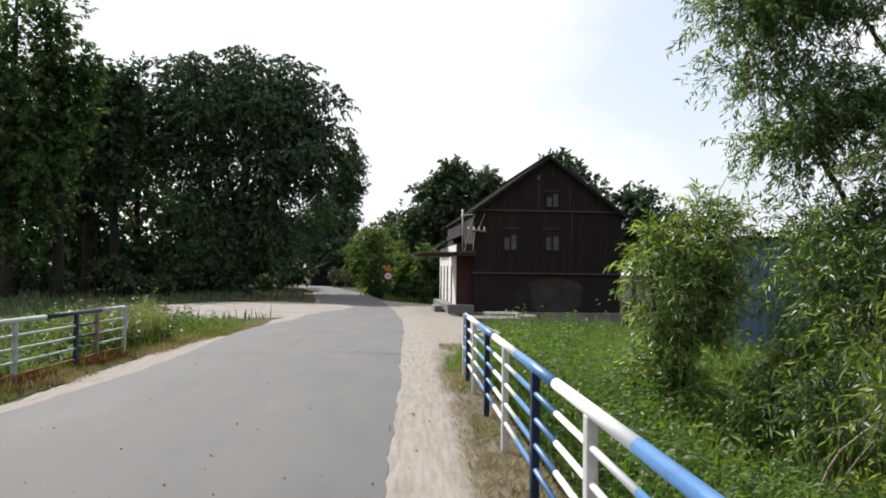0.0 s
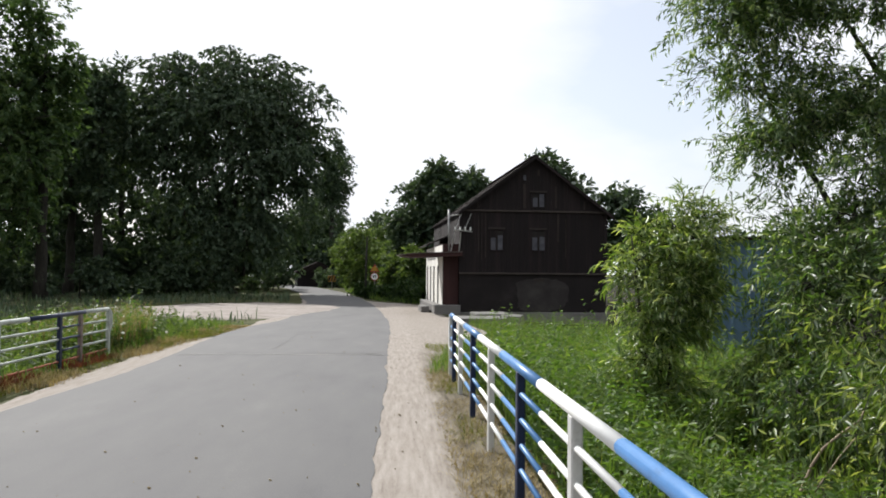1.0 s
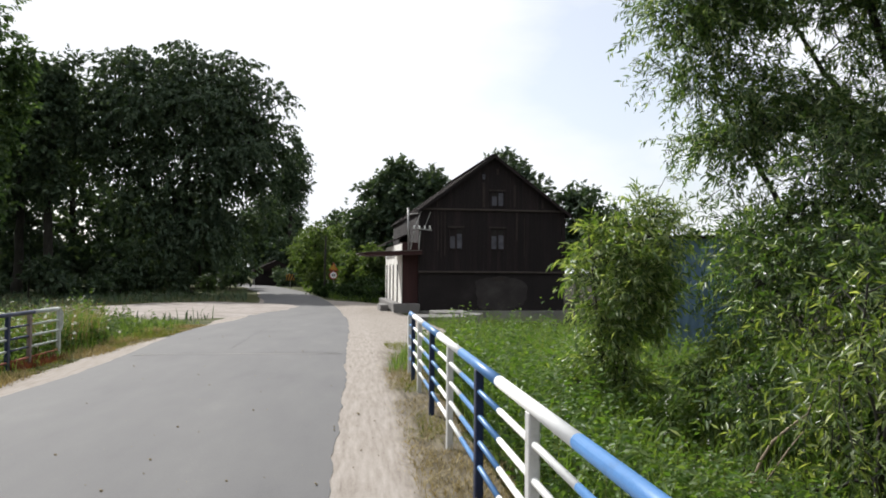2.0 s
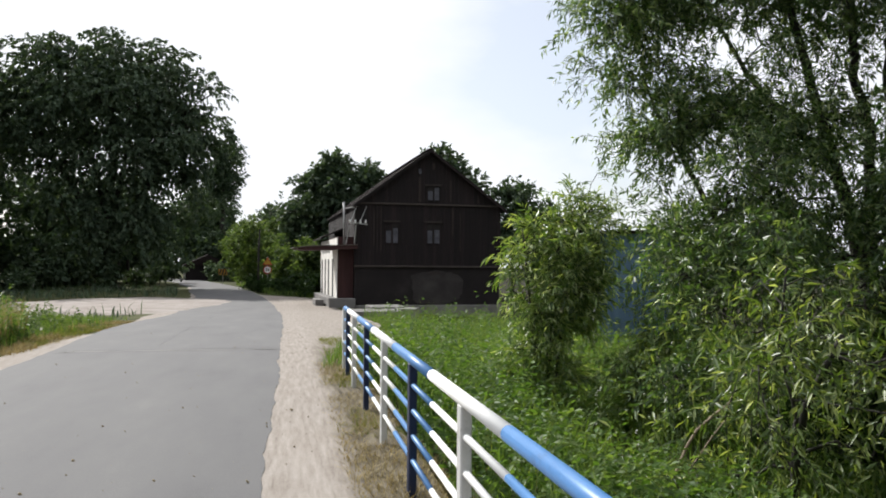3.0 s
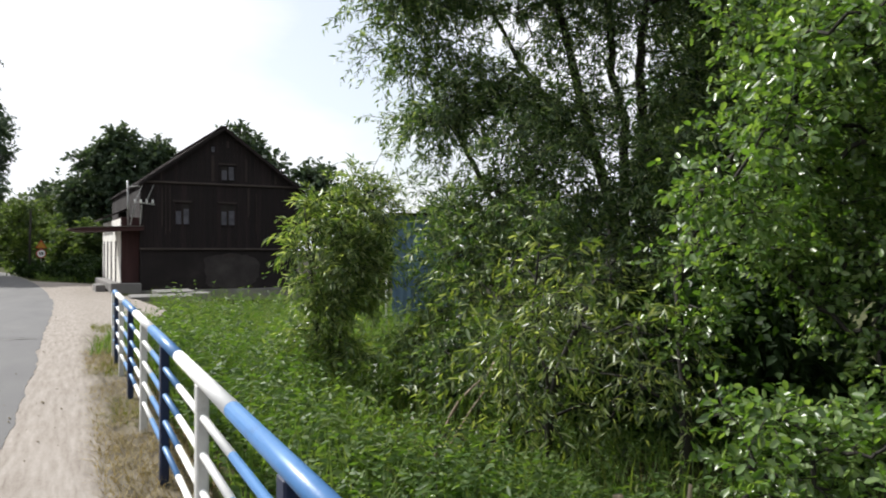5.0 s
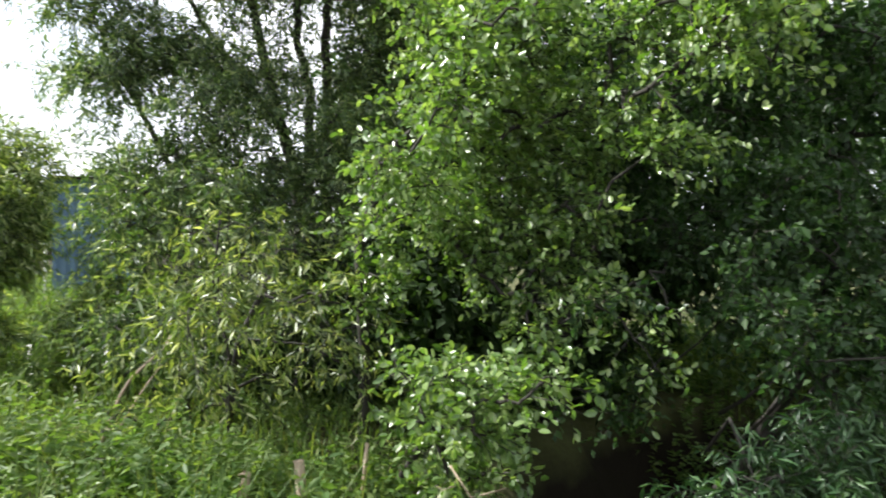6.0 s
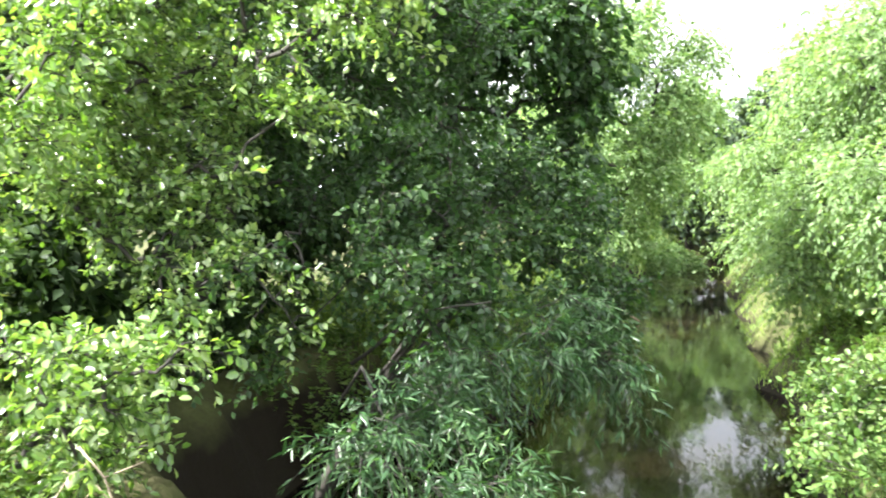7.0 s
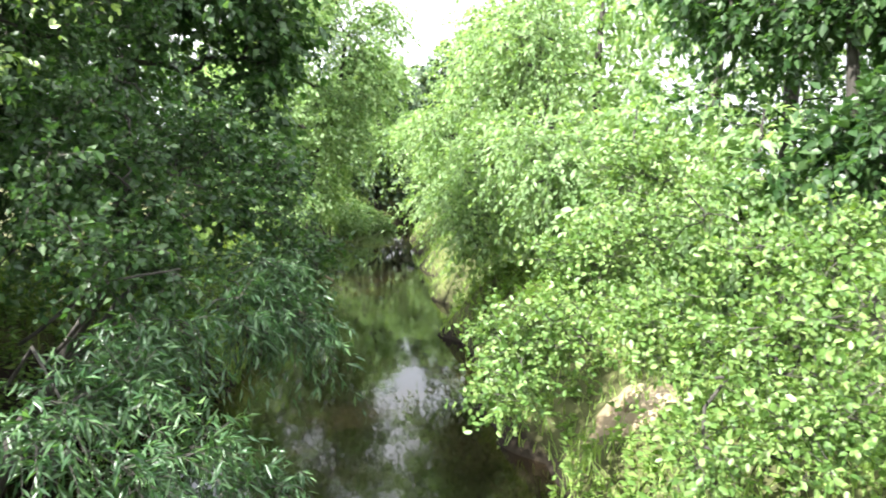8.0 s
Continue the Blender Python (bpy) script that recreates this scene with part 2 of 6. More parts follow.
M_LIME = surface("lime_plaster", [(0.2, (0.45, 0.42, 0.37)), (0.45, (0.72, 0.70, 0.65)), (0.8, (0.80, 0.79, 0.75))], 1.2, 30, 0.9, 0.4)
M_CANOPY = surface("weathered_canopy", [(0.2, (0.075, 0.060, 0.055)), (0.8, (0.20, 0.17, 0.155))], 2.0, 40, 0.85, 0.3)
M_ROOF = surface("roof_sheet", [(0.25, (0.012, 0.009, 0.009)), (0.75, (0.030, 0.023, 0.022))], 1.1, 30, 0.95, 0.2, spec=0.08)
M_DARK = surface("dark_void", [(0.3, (0.012, 0.011, 0.010)), (0.7, (0.03, 0.026, 0.024))], 2.0, 20, 0.9, 0.0)
M_CURTAIN = surface("pale_curtain", [(0.3, (0.0500, 0.0500, 0.0605)), (0.7, (0.1200, 0.1200, 0.1430))], 3.0, 25, 0.9, 0.2)
M_STEEL = surface("galvanised_steel", [(0.3, (0.25, 0.25, 0.25)), (0.7, (0.42, 0.42, 0.41))], 5.0, 60, 0.5, 0.1, metal=0.6)
M_BLUESHED = surface("blue_sheet", [(0.3, (0.065, 0.118, 0.190)), (0.7, (0.118, 0.190, 0.280))], 1.2, 30, 0.55, 0.15)
M_YELLOW = surface("yellow_sign", [(0.3, (0.3575, 0.1800, 0.0180)), (0.7, (0.4550, 0.2520, 0.0300))], 5.0, 60, 0.5, 0.0)
M_REDSIGN = surface("red_sign", [(0.3, (0.2700, 0.0180, 0.0120)), (0.7, (0.3600, 0.0300, 0.0240))], 5.0, 60, 0.5, 0.0)
M_BLACK = surface("black_paint", [(0.3, (0.015, 0.015, 0.015)), (0.7, (0.03, 0.03, 0.03))], 5.0, 60, 0.5, 0.0)

L_WILLOW = leaf_mat("willow_leaf", [(0.08, (0.027, 0.058, 0.017)), (0.5, (0.074, 0.128, 0.040)), (0.8, (0.145, 0.198, 0.076)), (0.95, (0.35, 0.40, 0.22))], (1.55, 1.7, 0.6), 0.39, 0.36, 0.55, 0.15)
# darker copy of the alder leaf, with the shade put into its colour
L_SHADEALDER = leaf_mat("shaded_alder_leaf", [(0.1, (0.013, 0.036, 0.011)), (0.5, (0.030, 0.068, 0.020)), (0.9, (0.066, 0.114, 0.042))], (1.5, 1.7, 0.7), 0.42, 0.4, 0.35)
L_YOUNG = leaf_mat("young_willow_leaf", [(0.08, (0.048, 0.092, 0.025)), (0.45, (0.125, 0.195, 0.058)), (0.78, (0.240, 0.300, 0.118)), (0.95, (0.46, 0.50, 0.33))], (1.55, 1.6, 0.5), 0.42, 0.36, 0.6, 0.15)
L_ALDER = leaf_mat("alder_leaf", [(0.1, (0.056, 0.118, 0.026)), (0.5, (0.118, 0.200, 0.050)), (0.9, (0.275, 0.350, 0.145))], (1.45, 1.62, 0.5), 0.40, 0.32, 0.8)
L_BLUEWIL = leaf_mat("grey_willow_leaf", [(0.1, (0.016, 0.048, 0.016)), (0.5, (0.034, 0.082, 0.028)), (0.85, (0.076, 0.138, 0.055)), (0.97, (0.17, 0.26, 0.11))], (1.4, 1.6, 0.6), 0.36, 0.36, 0.45, 0.3)
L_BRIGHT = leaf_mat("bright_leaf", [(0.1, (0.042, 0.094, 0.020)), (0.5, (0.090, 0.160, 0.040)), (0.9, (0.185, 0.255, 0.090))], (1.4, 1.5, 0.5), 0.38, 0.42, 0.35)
# pale tone holds the sunlight and haze on the far river trees
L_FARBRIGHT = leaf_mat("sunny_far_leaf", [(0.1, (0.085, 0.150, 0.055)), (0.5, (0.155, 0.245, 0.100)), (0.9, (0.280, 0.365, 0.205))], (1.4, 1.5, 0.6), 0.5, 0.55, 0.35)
L_FOREST = leaf_mat("forest_leaf", [(0.1, (0.032, 0.055, 0.036)), (0.5, (0.060, 0.095, 0.056)), (0.9, (0.112, 0.148, 0.092))], (1.4, 1.5, 0.6), 0.2, 0.6, 0.25)
L_EDGETREE = leaf_mat("edge_tree_leaf", [(0.1, (0.028, 0.056, 0.022)), (0.5, (0.056, 0.098, 0.038)), (0.9, (0.110, 0.155, 0.064))], (1.4, 1.5, 0.7), 0.32, 0.6, 0.25)
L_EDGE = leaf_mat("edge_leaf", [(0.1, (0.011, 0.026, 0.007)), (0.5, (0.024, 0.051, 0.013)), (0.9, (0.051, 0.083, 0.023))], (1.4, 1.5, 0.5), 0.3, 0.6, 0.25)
L_SHRUB = leaf_mat("shrub_leaf", [(0.1, (0.036, 0.066, 0.022)), (0.5, (0.076, 0.116, 0.042)), (0.9, (0.150, 0.188, 0.084))], (1.5, 1.6, 0.6), 0.42, 0.6, 0.25)
L_GRASS = leaf_mat("grass_blade", [(0.1, (0.050, 0.098, 0.024)), (0.5, (0.100, 0.170, 0.044)), (0.8, (0.180, 0.236, 0.080)), (1.0, (0.320, 0.280, 0.150))], (1.5, 1.5, 0.55), 0.42, 0.55, 0.2, 0.5)
L_HERB = leaf_mat("herb_leaf", [(0.1, (0.036, 0.078, 0.020)), (0.5, (0.086, 0.152, 0.038)), (0.9, (0.185, 0.240, 0.086))], (1.5, 1.6, 0.55), 0.42, 0.5, 0.25, 0.5)
L_BANKHERB = leaf_mat("bank_herb_leaf", [(0.1, (0.062, 0.128, 0.030)), (0.9, (0.175, 0.265, 0.072))], (1.4, 1.5, 0.5), 0.42, 0.65, 0.12)
L_DRY = leaf_mat("dry_grass", [(0.1, (0.16, 0.12, 0.05)), (0.5, (0.30, 0.24, 0.11)), (0.9, (0.42, 0.35, 0.18))], (1.2, 1.1, 0.8), 0.25, 0.7, 0.2)
L_MOSS = leaf_mat("short_grass", [(0.1, (0.08, 0.10, 0.02)), (0.5, (0.15, 0.17, 0.035)), (0.9, (0.25, 0.23, 0.08))], (1.3, 1.3, 0.5), 0.3, 0.7, 0.2)
L_SORREL = leaf_mat("sorrel_leaf", [(0.1, (0.09, 0.03, 0.014)), (0.9, (0.19, 0.075, 0.035))], (1.2, 1.0, 0.8), 0.3, 0.7, 0.2)
L_FLOWER = leaf_mat("white_petal", [(0.1, (0.5, 0.5, 0.42)), (0.9, (0.75, 0.75, 0.68))], (1.0, 1.0, 1.0), 0.3, 0.6, 0.2)


# ---- mesh helpers ----
class Geo:
    """Collects corners and faces for one mesh."""

    def __init__(self):
        self.v, self.f = [], []

    def box(self, x0, x1, y0, y1, z0, z1):
        k = len(self.v)
        self.v += [(x, y, z) for z in (z0, z1) for y in (y0, y1) for x in (x0, x1)]
        self.f += [tuple(k + i for i in q) for q in ((0, 2, 3, 1), (4, 5, 7, 6), (0, 1, 5, 4), (2, 6, 7, 3), (0, 4, 6, 2), (1, 3, 7, 5))]
        return self

    def prism(self, poly, axis, a, b):
        """A polygon of two coordinates, drawn out along the axis from a to b."""
        k, n = len(self.v), len(poly)
        for w in (a, b):
            for p, q in poly:
                self.v.append({"x": (w, p, q), "y": (p, w, q), "z": (p, q, w)}[axis])
        self.f.append(tuple(range(k, k + n)))
        self.f.append(tuple(range(k + 2 * n - 1, k + n - 1, -1)))
        for i in range(n):
            j = (i + 1) % n
            self.f.append((k + j, k + i, k + n + i, k + n + j))
        return self

    def tube(self, pts, radii, sides=6, caps=True):
        k = len(self.v)
        pts = [Vector(p) for p in pts]
        if not hasattr(radii, "__len__"):
            radii = [radii] * len(pts)
        side = None
        for i, p in enumerate(pts):
            d = (pts[min(i + 1, len(pts) - 1)] - pts[max(i - 1, 0)]).normalized()
            if side is None:
                side = d.orthogonal().normalized()
            side = (side - d * side.dot(d)).normalized()
            up = d.cross(side)
            for j in range(sides):
                a = 2 * math.pi * j / sides
                self.v.append(tuple(p + (side * math.cos(a) + up * math.sin(a)) * radii[i]))
        for i in range(len(pts) - 1):
            for j in range(sides):
                q = (j + 1) % sides
                self.f.append((k + i * sides + j, k + i * sides + q, k + (i + 1) * sides + q, k + (i + 1) * sides + j))
        if caps:
            self.f.append(tuple(k + j for j in reversed(range(sides))))
            e = k + (len(pts) - 1) * sides
            self.f.append(tuple(e + j for j in range(sides)))
        return self

    def mesh(self, name, mat, smooth=False):
        me = bpy.data.meshes.new(name)
        me.from_pydata(self.v, [], self.f)
        me.materials.append(mat)
        if smooth:
            me.polygons.foreach_set("use_smooth", [True] * len(me.polygons))
        me.update()
        return me


def bevelled(me, width, segments=1):
    bm = bmesh.new()
    bm.from_mesh(me)
    bmesh.ops.bevel(bm, geom=bm.edges[:], offset=width, segments=segments, affect="EDGES", clamp_overlap=True)
    bm.to_mesh(me)
    bm.free()
    return me


def part(name, geo, mat, parent, label="", smooth=False, bevel=0.0):
    me = geo.mesh(name, mat, smooth)
    if bevel:
        bevelled(me, bevel)
    ob = new(name, me)
    ob.parent = parent
    if label:
        tagged(ob, label)
    return ob


def thing(name, m, label, category, group="", kind=""):
    ob = new(name)
    ob.matrix_world = m
    ob.empty_display_size = 0.2
    return tagged(ob, label, category, group, kind)


def array_mesh(name, co, quads, mat):
    """A mesh from arrays: corners (n, 3) and faces of one corner count (m, k)."""
    me = bpy.data.meshes.new(name)
    m, k = quads.shape
    me.vertices.add(len(co))
    me.vertices.foreach_set("co", co.astype(np.float32).ravel())
    me.loops.add(m * k)
    me.loops.foreach_set("vertex_index", quads.astype(np.int32).ravel())
    me.polygons.add(m)
    me.polygons.foreach_set("loop_start", np.arange(0, m * k, k, dtype=np.int32))
    me.materials.append(mat)
    me.update(calc_edges=True)
    return me


def unit(a):
    return a / np.maximum(np.linalg.norm(a, axis=1, keepdims=True), 1e-9)


def wave_noise(p, freq, seed):
    """Cheap smooth noise, about -1 to 1, for arrays of places."""
    r = np.random.default_rng(seed)
    out = np.zeros(len(p))
    for _ in range(7):
        d = r.normal(size=3)
        out += np.sin(p @ (d / np.linalg.norm(d)) * freq * r.uniform(0.6, 1.6) + r.uniform(0, 6.28))
    return out / 3.2


def leaf_arrays(base, way, nrm, length, width, broad):
    """Corners and faces of folded leaves."""
    n = len(base)
    side = unit(np.cross(way, nrm))
    nrm = np.cross(side, way)
    L, W = length[:, None], width[:, None]
    if broad:
        pts = [base, base + way * L * 0.28 + side * W * 0.42 + nrm * W * 0.13, base + way * L * 0.72 + side * W * 0.40 + nrm * W * 0.10, base + way * L - nrm * L * 0.08,
               base + way * L * 0.72 - side * W * 0.40 + nrm * W * 0.10, base + way * L * 0.28 - side * W * 0.42 + nrm * W * 0.13]
        co = np.stack(pts, 1).reshape(-1, 3)
        k = np.arange(n)[:, None] * 6
        f = np.concatenate([k + np.array([[0, 1, 2, 3]]), k + np.array([[0, 3, 4, 5]])])
        return co, f
    pts = [base, base + way * L * 0.42 + side * W * 0.5 + nrm * W * 0.18, base + way * L - nrm * L * 0.10, base + way * L * 0.42 - side * W * 0.5 + nrm * W * 0.18]
    co = np.stack(pts, 1).reshape(-1, 3)
    k = np.arange(n)[:, None] * 4
    f = np.concatenate([k + np.array([[0, 1, 2]]), k + np.array([[0, 2, 3]])])
    return co, f


# ---- the lie of the land ----
def smooth(a):
    a = np.clip(a, 0.0, 1.0)
    return a * a * (3 - 2 * a)


WATER_Z = -1.85


def river_mid(x):
    return -0.4 - 0.05 * (x - 8.0) - 0.0007 * np.clip(x - 8.0, 0, 60) ** 2 - 0.03 * np.clip(x - 34.0, 0, 18) ** 2


def road_mid(y):
    """The road's middle line: straight over the bridge, then bending to the left."""
    return -1.95 - 0.0028 * np.clip(y - 22.0, 0, 200) ** 1.9


def road_level(y):
    return -0.42 * smooth((y - 13.0) / 26.0)


def ground_level(x, y):
    x, y = np.asarray(x, float), np.asarray(y, float)
    z = road_level(y)
    mid = road_mid(y)
    right = smooth((x - mid - 3.2) / 2.6) * (1 - smooth((y - 24) / 10) * (1 - smooth((x - 2.0) / 6.0)))
    low = -0.55 - 0.35 * smooth((y - 16.0) / 20.0) * smooth((x - 2.5) / 6.0)
    z = z * (1 - right) + low * right
    left = smooth((mid - 3.3 - x) / 2.5) * (1 - smooth((y - 17.0) / 6.0))
    z = z * (1 - left) - 0.6 * left
    z = z + 0.05 * np.sin(x * 0.9 + 1.0) * np.sin(y * 0.7) * smooth((np.abs(x - mid) - 4.0) / 3.0)
    d = np.abs(y - river_mid(x)) + 0.22 * np.sin(x * 1.3 + 0.5) + 0.12 * np.sin(x * 3.1 + y) + 0.07 * np.sin(x * 6.3)
    d = d + 0.62 * (y < river_mid(x)) * smooth((x - 4.0) / 3.0)
    hollow = (0.45 * smooth((x - 3.0) / 1.5) + 0.55 * smooth((x - 5.0) / 1.2)) * (1 - smooth((x - 9.5) / 3.0)) * (y > river_mid(x))
    bed = 1 - smooth((d - 1.2 - 2.3 * hollow) / (2.3 - 0.9 * hollow))
    return z * (1 - bed) - 2.6 * bed


def sheet(name, xs, ys, level, mat, label, category, lift=0.0):
    """A grid over the ground; xs may bend with y."""
    X, Y = np.meshgrid(xs, ys)
    co = np.stack([X.ravel(), Y.ravel(), level(X, Y).ravel() + lift], 1)
    w, h = len(xs), len(ys)
    i = (np.arange(h - 1)[:, None] * w + np.arange(w - 1)[None, :]).ravel()
    me = array_mesh(name, co, np.stack([i, i + 1, i + w + 1, i + w], 1), mat)
    me.polygons.foreach_set("use_smooth", [True] * len(me.polygons))
    return tagged(new(name, me), label, category, "", "structure")


def spaced(*spans):
    out = []
    for a, b, n in spans:
        out += list(np.linspace(a, b, n, endpoint=False))
    return np.array(out + [spans[-1][1]])


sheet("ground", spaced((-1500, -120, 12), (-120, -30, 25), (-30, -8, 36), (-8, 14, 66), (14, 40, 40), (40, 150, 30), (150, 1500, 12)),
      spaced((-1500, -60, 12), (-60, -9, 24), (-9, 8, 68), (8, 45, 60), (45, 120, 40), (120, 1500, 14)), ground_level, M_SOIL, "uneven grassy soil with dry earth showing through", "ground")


def ribbon(name, y_list, left, right, lift, mat, label, category, across=6, rough_l=0.0, rough_r=0.0, seed=1):
    """A strip along the road between two side lines, with ragged sides."""
    r = np.random.default_rng(seed)
    ya = np.array(y_list)
    jl, jr = np.zeros(len(ya)), np.zeros(len(ya))
    for f, a in ((0.7, 1.0), (1.9, 0.7), (4.3, 0.6), (9.0, 0.45), (17.0, 0.3)):
        jl += rough_l * a * np.sin(ya * f + r.uniform(0, 6.28)) * (0.6 + 0.4 * np.sin(ya * f * 0.31 + r.uniform(0, 6.28)))
        jr += rough_r * a * np.sin(ya * f + r.uniform(0, 6.28)) * (0.6 + 0.4 * np.sin(ya * f * 0.31 + r.uniform(0, 6.28)))
    co = []
    for k, y in enumerate(y_list):
        a, b = left(y) + jl[k], right(y) + jr[k]
        for j in range(across + 1):
            x = a + (b - a) * j / across
            co.append((x, y, float(road_level(y)) + lift - (0.012 if j in (0, across) else 0.0)))
    w = across + 1
    i = (np.arange(len(y_list) - 1)[:, None] * w + np.arange(across)[None, :]).ravel()
    me = array_mesh(name, np.array(co), np.stack([i, i + 1, i + w + 1, i + w], 1), mat)
    me.polygons.foreach_set("use_smooth", [True] * len(me.polygons))
    return tagged(new(name, me), label, category, "", "structure")


road_ys = spaced((-40, -2, 30), (-2, 30, 260), (30, 60, 120), (60, 110, 60))
ribbon("sand_verge", road_ys, lambda y: road_mid(y) - 2.55 - 0.15 * math.sin(y * 0.5) + 0.5 * float(smooth((y - 44) / 8)) + 0.22 * float(smooth((y - 11) / 4) * (1 - smooth((y - 25) / 4))), lambda y: road_mid(y) + 3.29 + 1.5 * float(smooth((y - 13) / 10)) - 2.6 * float(smooth((y - 46) / 7)), 0.028, M_VERGE,
       "pale trodden sand fading into dry soil beside the road", "verge", 12, 0.06, 0.03, 3)
ribbon("road", road_ys, lambda y: road_mid(y) - 2.08 - 0.22 * math.sin(y * 0.35), lambda y: road_mid(y) + 2.07, 0.045, M_ASPHALT,
       "worn grey asphalt road with crumbling edges", "road", 8, 0.022, 0.028, 4)
# mended strips and crumbs on the asphalt


sr = np.random.default_rng(15)
def crack(pts, width, mat, label, seed):
    """A ragged line on the road through the given places."""
    r = np.random.default_rng(seed)
    mids = []
    for (xa, ya), (xb, yb) in zip(pts, pts[1:]):
        n = max(3, int(math.hypot(xb - xa, yb - ya) / 0.25))
        mids += [(xa + (xb - xa) * k / n + r.normal() * 0.012, ya + (yb - ya) * k / n + r.normal() * 0.012) for k in range(n)]
    mids.append(pts[-1])
    g = Geo()
    for k, (x, y) in enumerate(mids):
        xa, ya = mids[max(k - 1, 0)]
        xb, yb = mids[min(k + 1, len(mids) - 1)]
        h = math.hypot(xb - xa, yb - ya)
        w = width * r.uniform(0.4, 1.2) / 2
        for sgn in (-1, 1):
            px, py = x - sgn * (yb - ya) / h * w, y + sgn * (xb - xa) / h * w
            g.v.append((px, py, float(road_level(py)) + 0.0478))
    g.f = [(2 * k, 2 * k + 1, 2 * k + 3, 2 * k + 2) for k in range(len(mids) - 1)]
    return tagged(new("road_crack", g.mesh("road_crack", mat)), label, "road crack", "cracks in the road", "structure")


crack([(-2.15, 15.9), (-2.22, 21.0), (-2.16, 24.0), (-2.24, 27.2)], 0.07, M_PATCH, "dark tar seam along a crack in the road", 31)
crack([(-3.7, 14.75), (-2.4, 14.85), (-1.0, 14.78), (0.05, 14.82)], 0.10, M_CONCRETE, "pale worn joint across the road at the bridge end", 33)
crack([(-1.6, 15.1), (-0.4, 15.05), (0.0, 15.08)], 0.035, M_PATCH, "dark crack beside the bridge joint", 35)
crumb = Geo()
for k in range(240):
    x, y = sr.uniform(-3.6, 0.7), 4.0 + 16 * sr.random() ** 1.6
    r0 = 0.004 + 0.018 * sr.random() ** 3
    crumb.tube([(x, y, 0.038 if x > 0.08 else 0.045), (x + r0 * 0.3, y, 0.045 + r0 * 0.3)], [r0, r0 * 0.6], 5)
for k in range(90):
    y = sr.uniform(6.0, 14.0)
    x, r0 = -4.42 + sr.normal() * 0.09, 0.006 + 0.03 * sr.random() ** 3
    crumb.tube([(x, y, 0.03), (x + r0 * 0.4, y + r0 * 0.2, 0.036 + r0 * 0.5)], [r0, r0 * 0.6], 6)
tagged(new("road_crumbs", crumb.mesh("road_crumbs", M_DIRT)), "small clods of earth and grit on the road", "grit", "", "stuff")
# lay-by of sand on the far left side
lay = Geo()
lr = np.random.default_rng(8)
LAY_RINGS, LAY_SIDES = 9, 72
lay_edge = [1.0 + 0.06 * math.sin(5 * 2 * math.pi * k / LAY_SIDES) + lr.normal() * 0.02 for k in range(LAY_SIDES)]
for i in range(1, LAY_RINGS + 1):
    for k in range(LAY_SIDES):
        a, f = 2 * math.pi * k / LAY_SIDES, i / LAY_RINGS
        x = -8.6 + 6.4 * f * lay_edge[k] * math.cos(a)
        y = 38.5 + 9.5 * f * lay_edge[k] * math.sin(a) + 0.3 * 6.4 * f * math.cos(a)
        lay.v.append((x, y, float(ground_level(x, y)) + 0.13 - 0.16 * f ** 8))
lay.v.append((-8.6, 38.5, float(ground_level(-8.6, 38.5)) + 0.13))
lay.f = [(i * LAY_SIDES + k, i * LAY_SIDES + (k + 1) % LAY_SIDES, (i + 1) * LAY_SIDES + (k + 1) % LAY_SIDES, (i + 1) * LAY_SIDES + k) for i in range(LAY_RINGS - 1) for k in range(LAY_SIDES)]
lay.f += [(k, (k + 1) % LAY_SIDES, LAY_RINGS * LAY_SIDES) for k in range(LAY_SIDES)]
tagged(new("lay_by", lay.mesh("lay_by", M_CHURNED)), "sandy lay-by churned by wheels beside the road", "lay-by", "", "structure")
# bridge deck under the road
deck = Geo().box(-5.35, 1.32, -7.5, 7.5, -0.42, 0.006)
tagged(new("bridge_deck", deck.mesh("bridge_deck", M_CONCRETE)), "grey concrete bridge deck carrying the road over the river", "bridge", "", "structure")

# bare sandy spot on the sunny bank
spot = Geo()
SPOT_RINGS, SPOT_SIDES = 8, 48
for i in range(1, SPOT_RINGS + 1):
    for k in range(SPOT_SIDES):
        a = 2 * math.pi * k / SPOT_SIDES
        f = i / SPOT_RINGS * (1 + 0.16 * math.sin(3 * a + 1) + 0.12 * math.sin(7 * a) + 0.08 * math.sin(13 * a + 2))
        x, y = 7.75 + 0.75 * f * math.cos(a), -2.85 + 0.36 * f * math.sin(a)
        spot.v.append((x, y, float(ground_level(x, y)) + 0.045 - 0.07 * (i / SPOT_RINGS) ** 3))
spot.v.append((7.75, -2.85, float(ground_level(7.75, -2.85)) + 0.045))
spot.f = [(i * SPOT_SIDES + k, i * SPOT_SIDES + (k + 1) % SPOT_SIDES, (i + 1) * SPOT_SIDES + (k + 1) % SPOT_SIDES, (i + 1) * SPOT_SIDES + k) for i in range(SPOT_RINGS - 1) for k in range(SPOT_SIDES)]
spot.f += [(k, (k + 1) % SPOT_SIDES, SPOT_RINGS * SPOT_SIDES) for k in range(SPOT_SIDES)]
tagged(new("sand_spot", spot.mesh("sand_spot", M_DIRT, True)), "bare sandy spot on the sunny river bank", "sand", "", "structure")

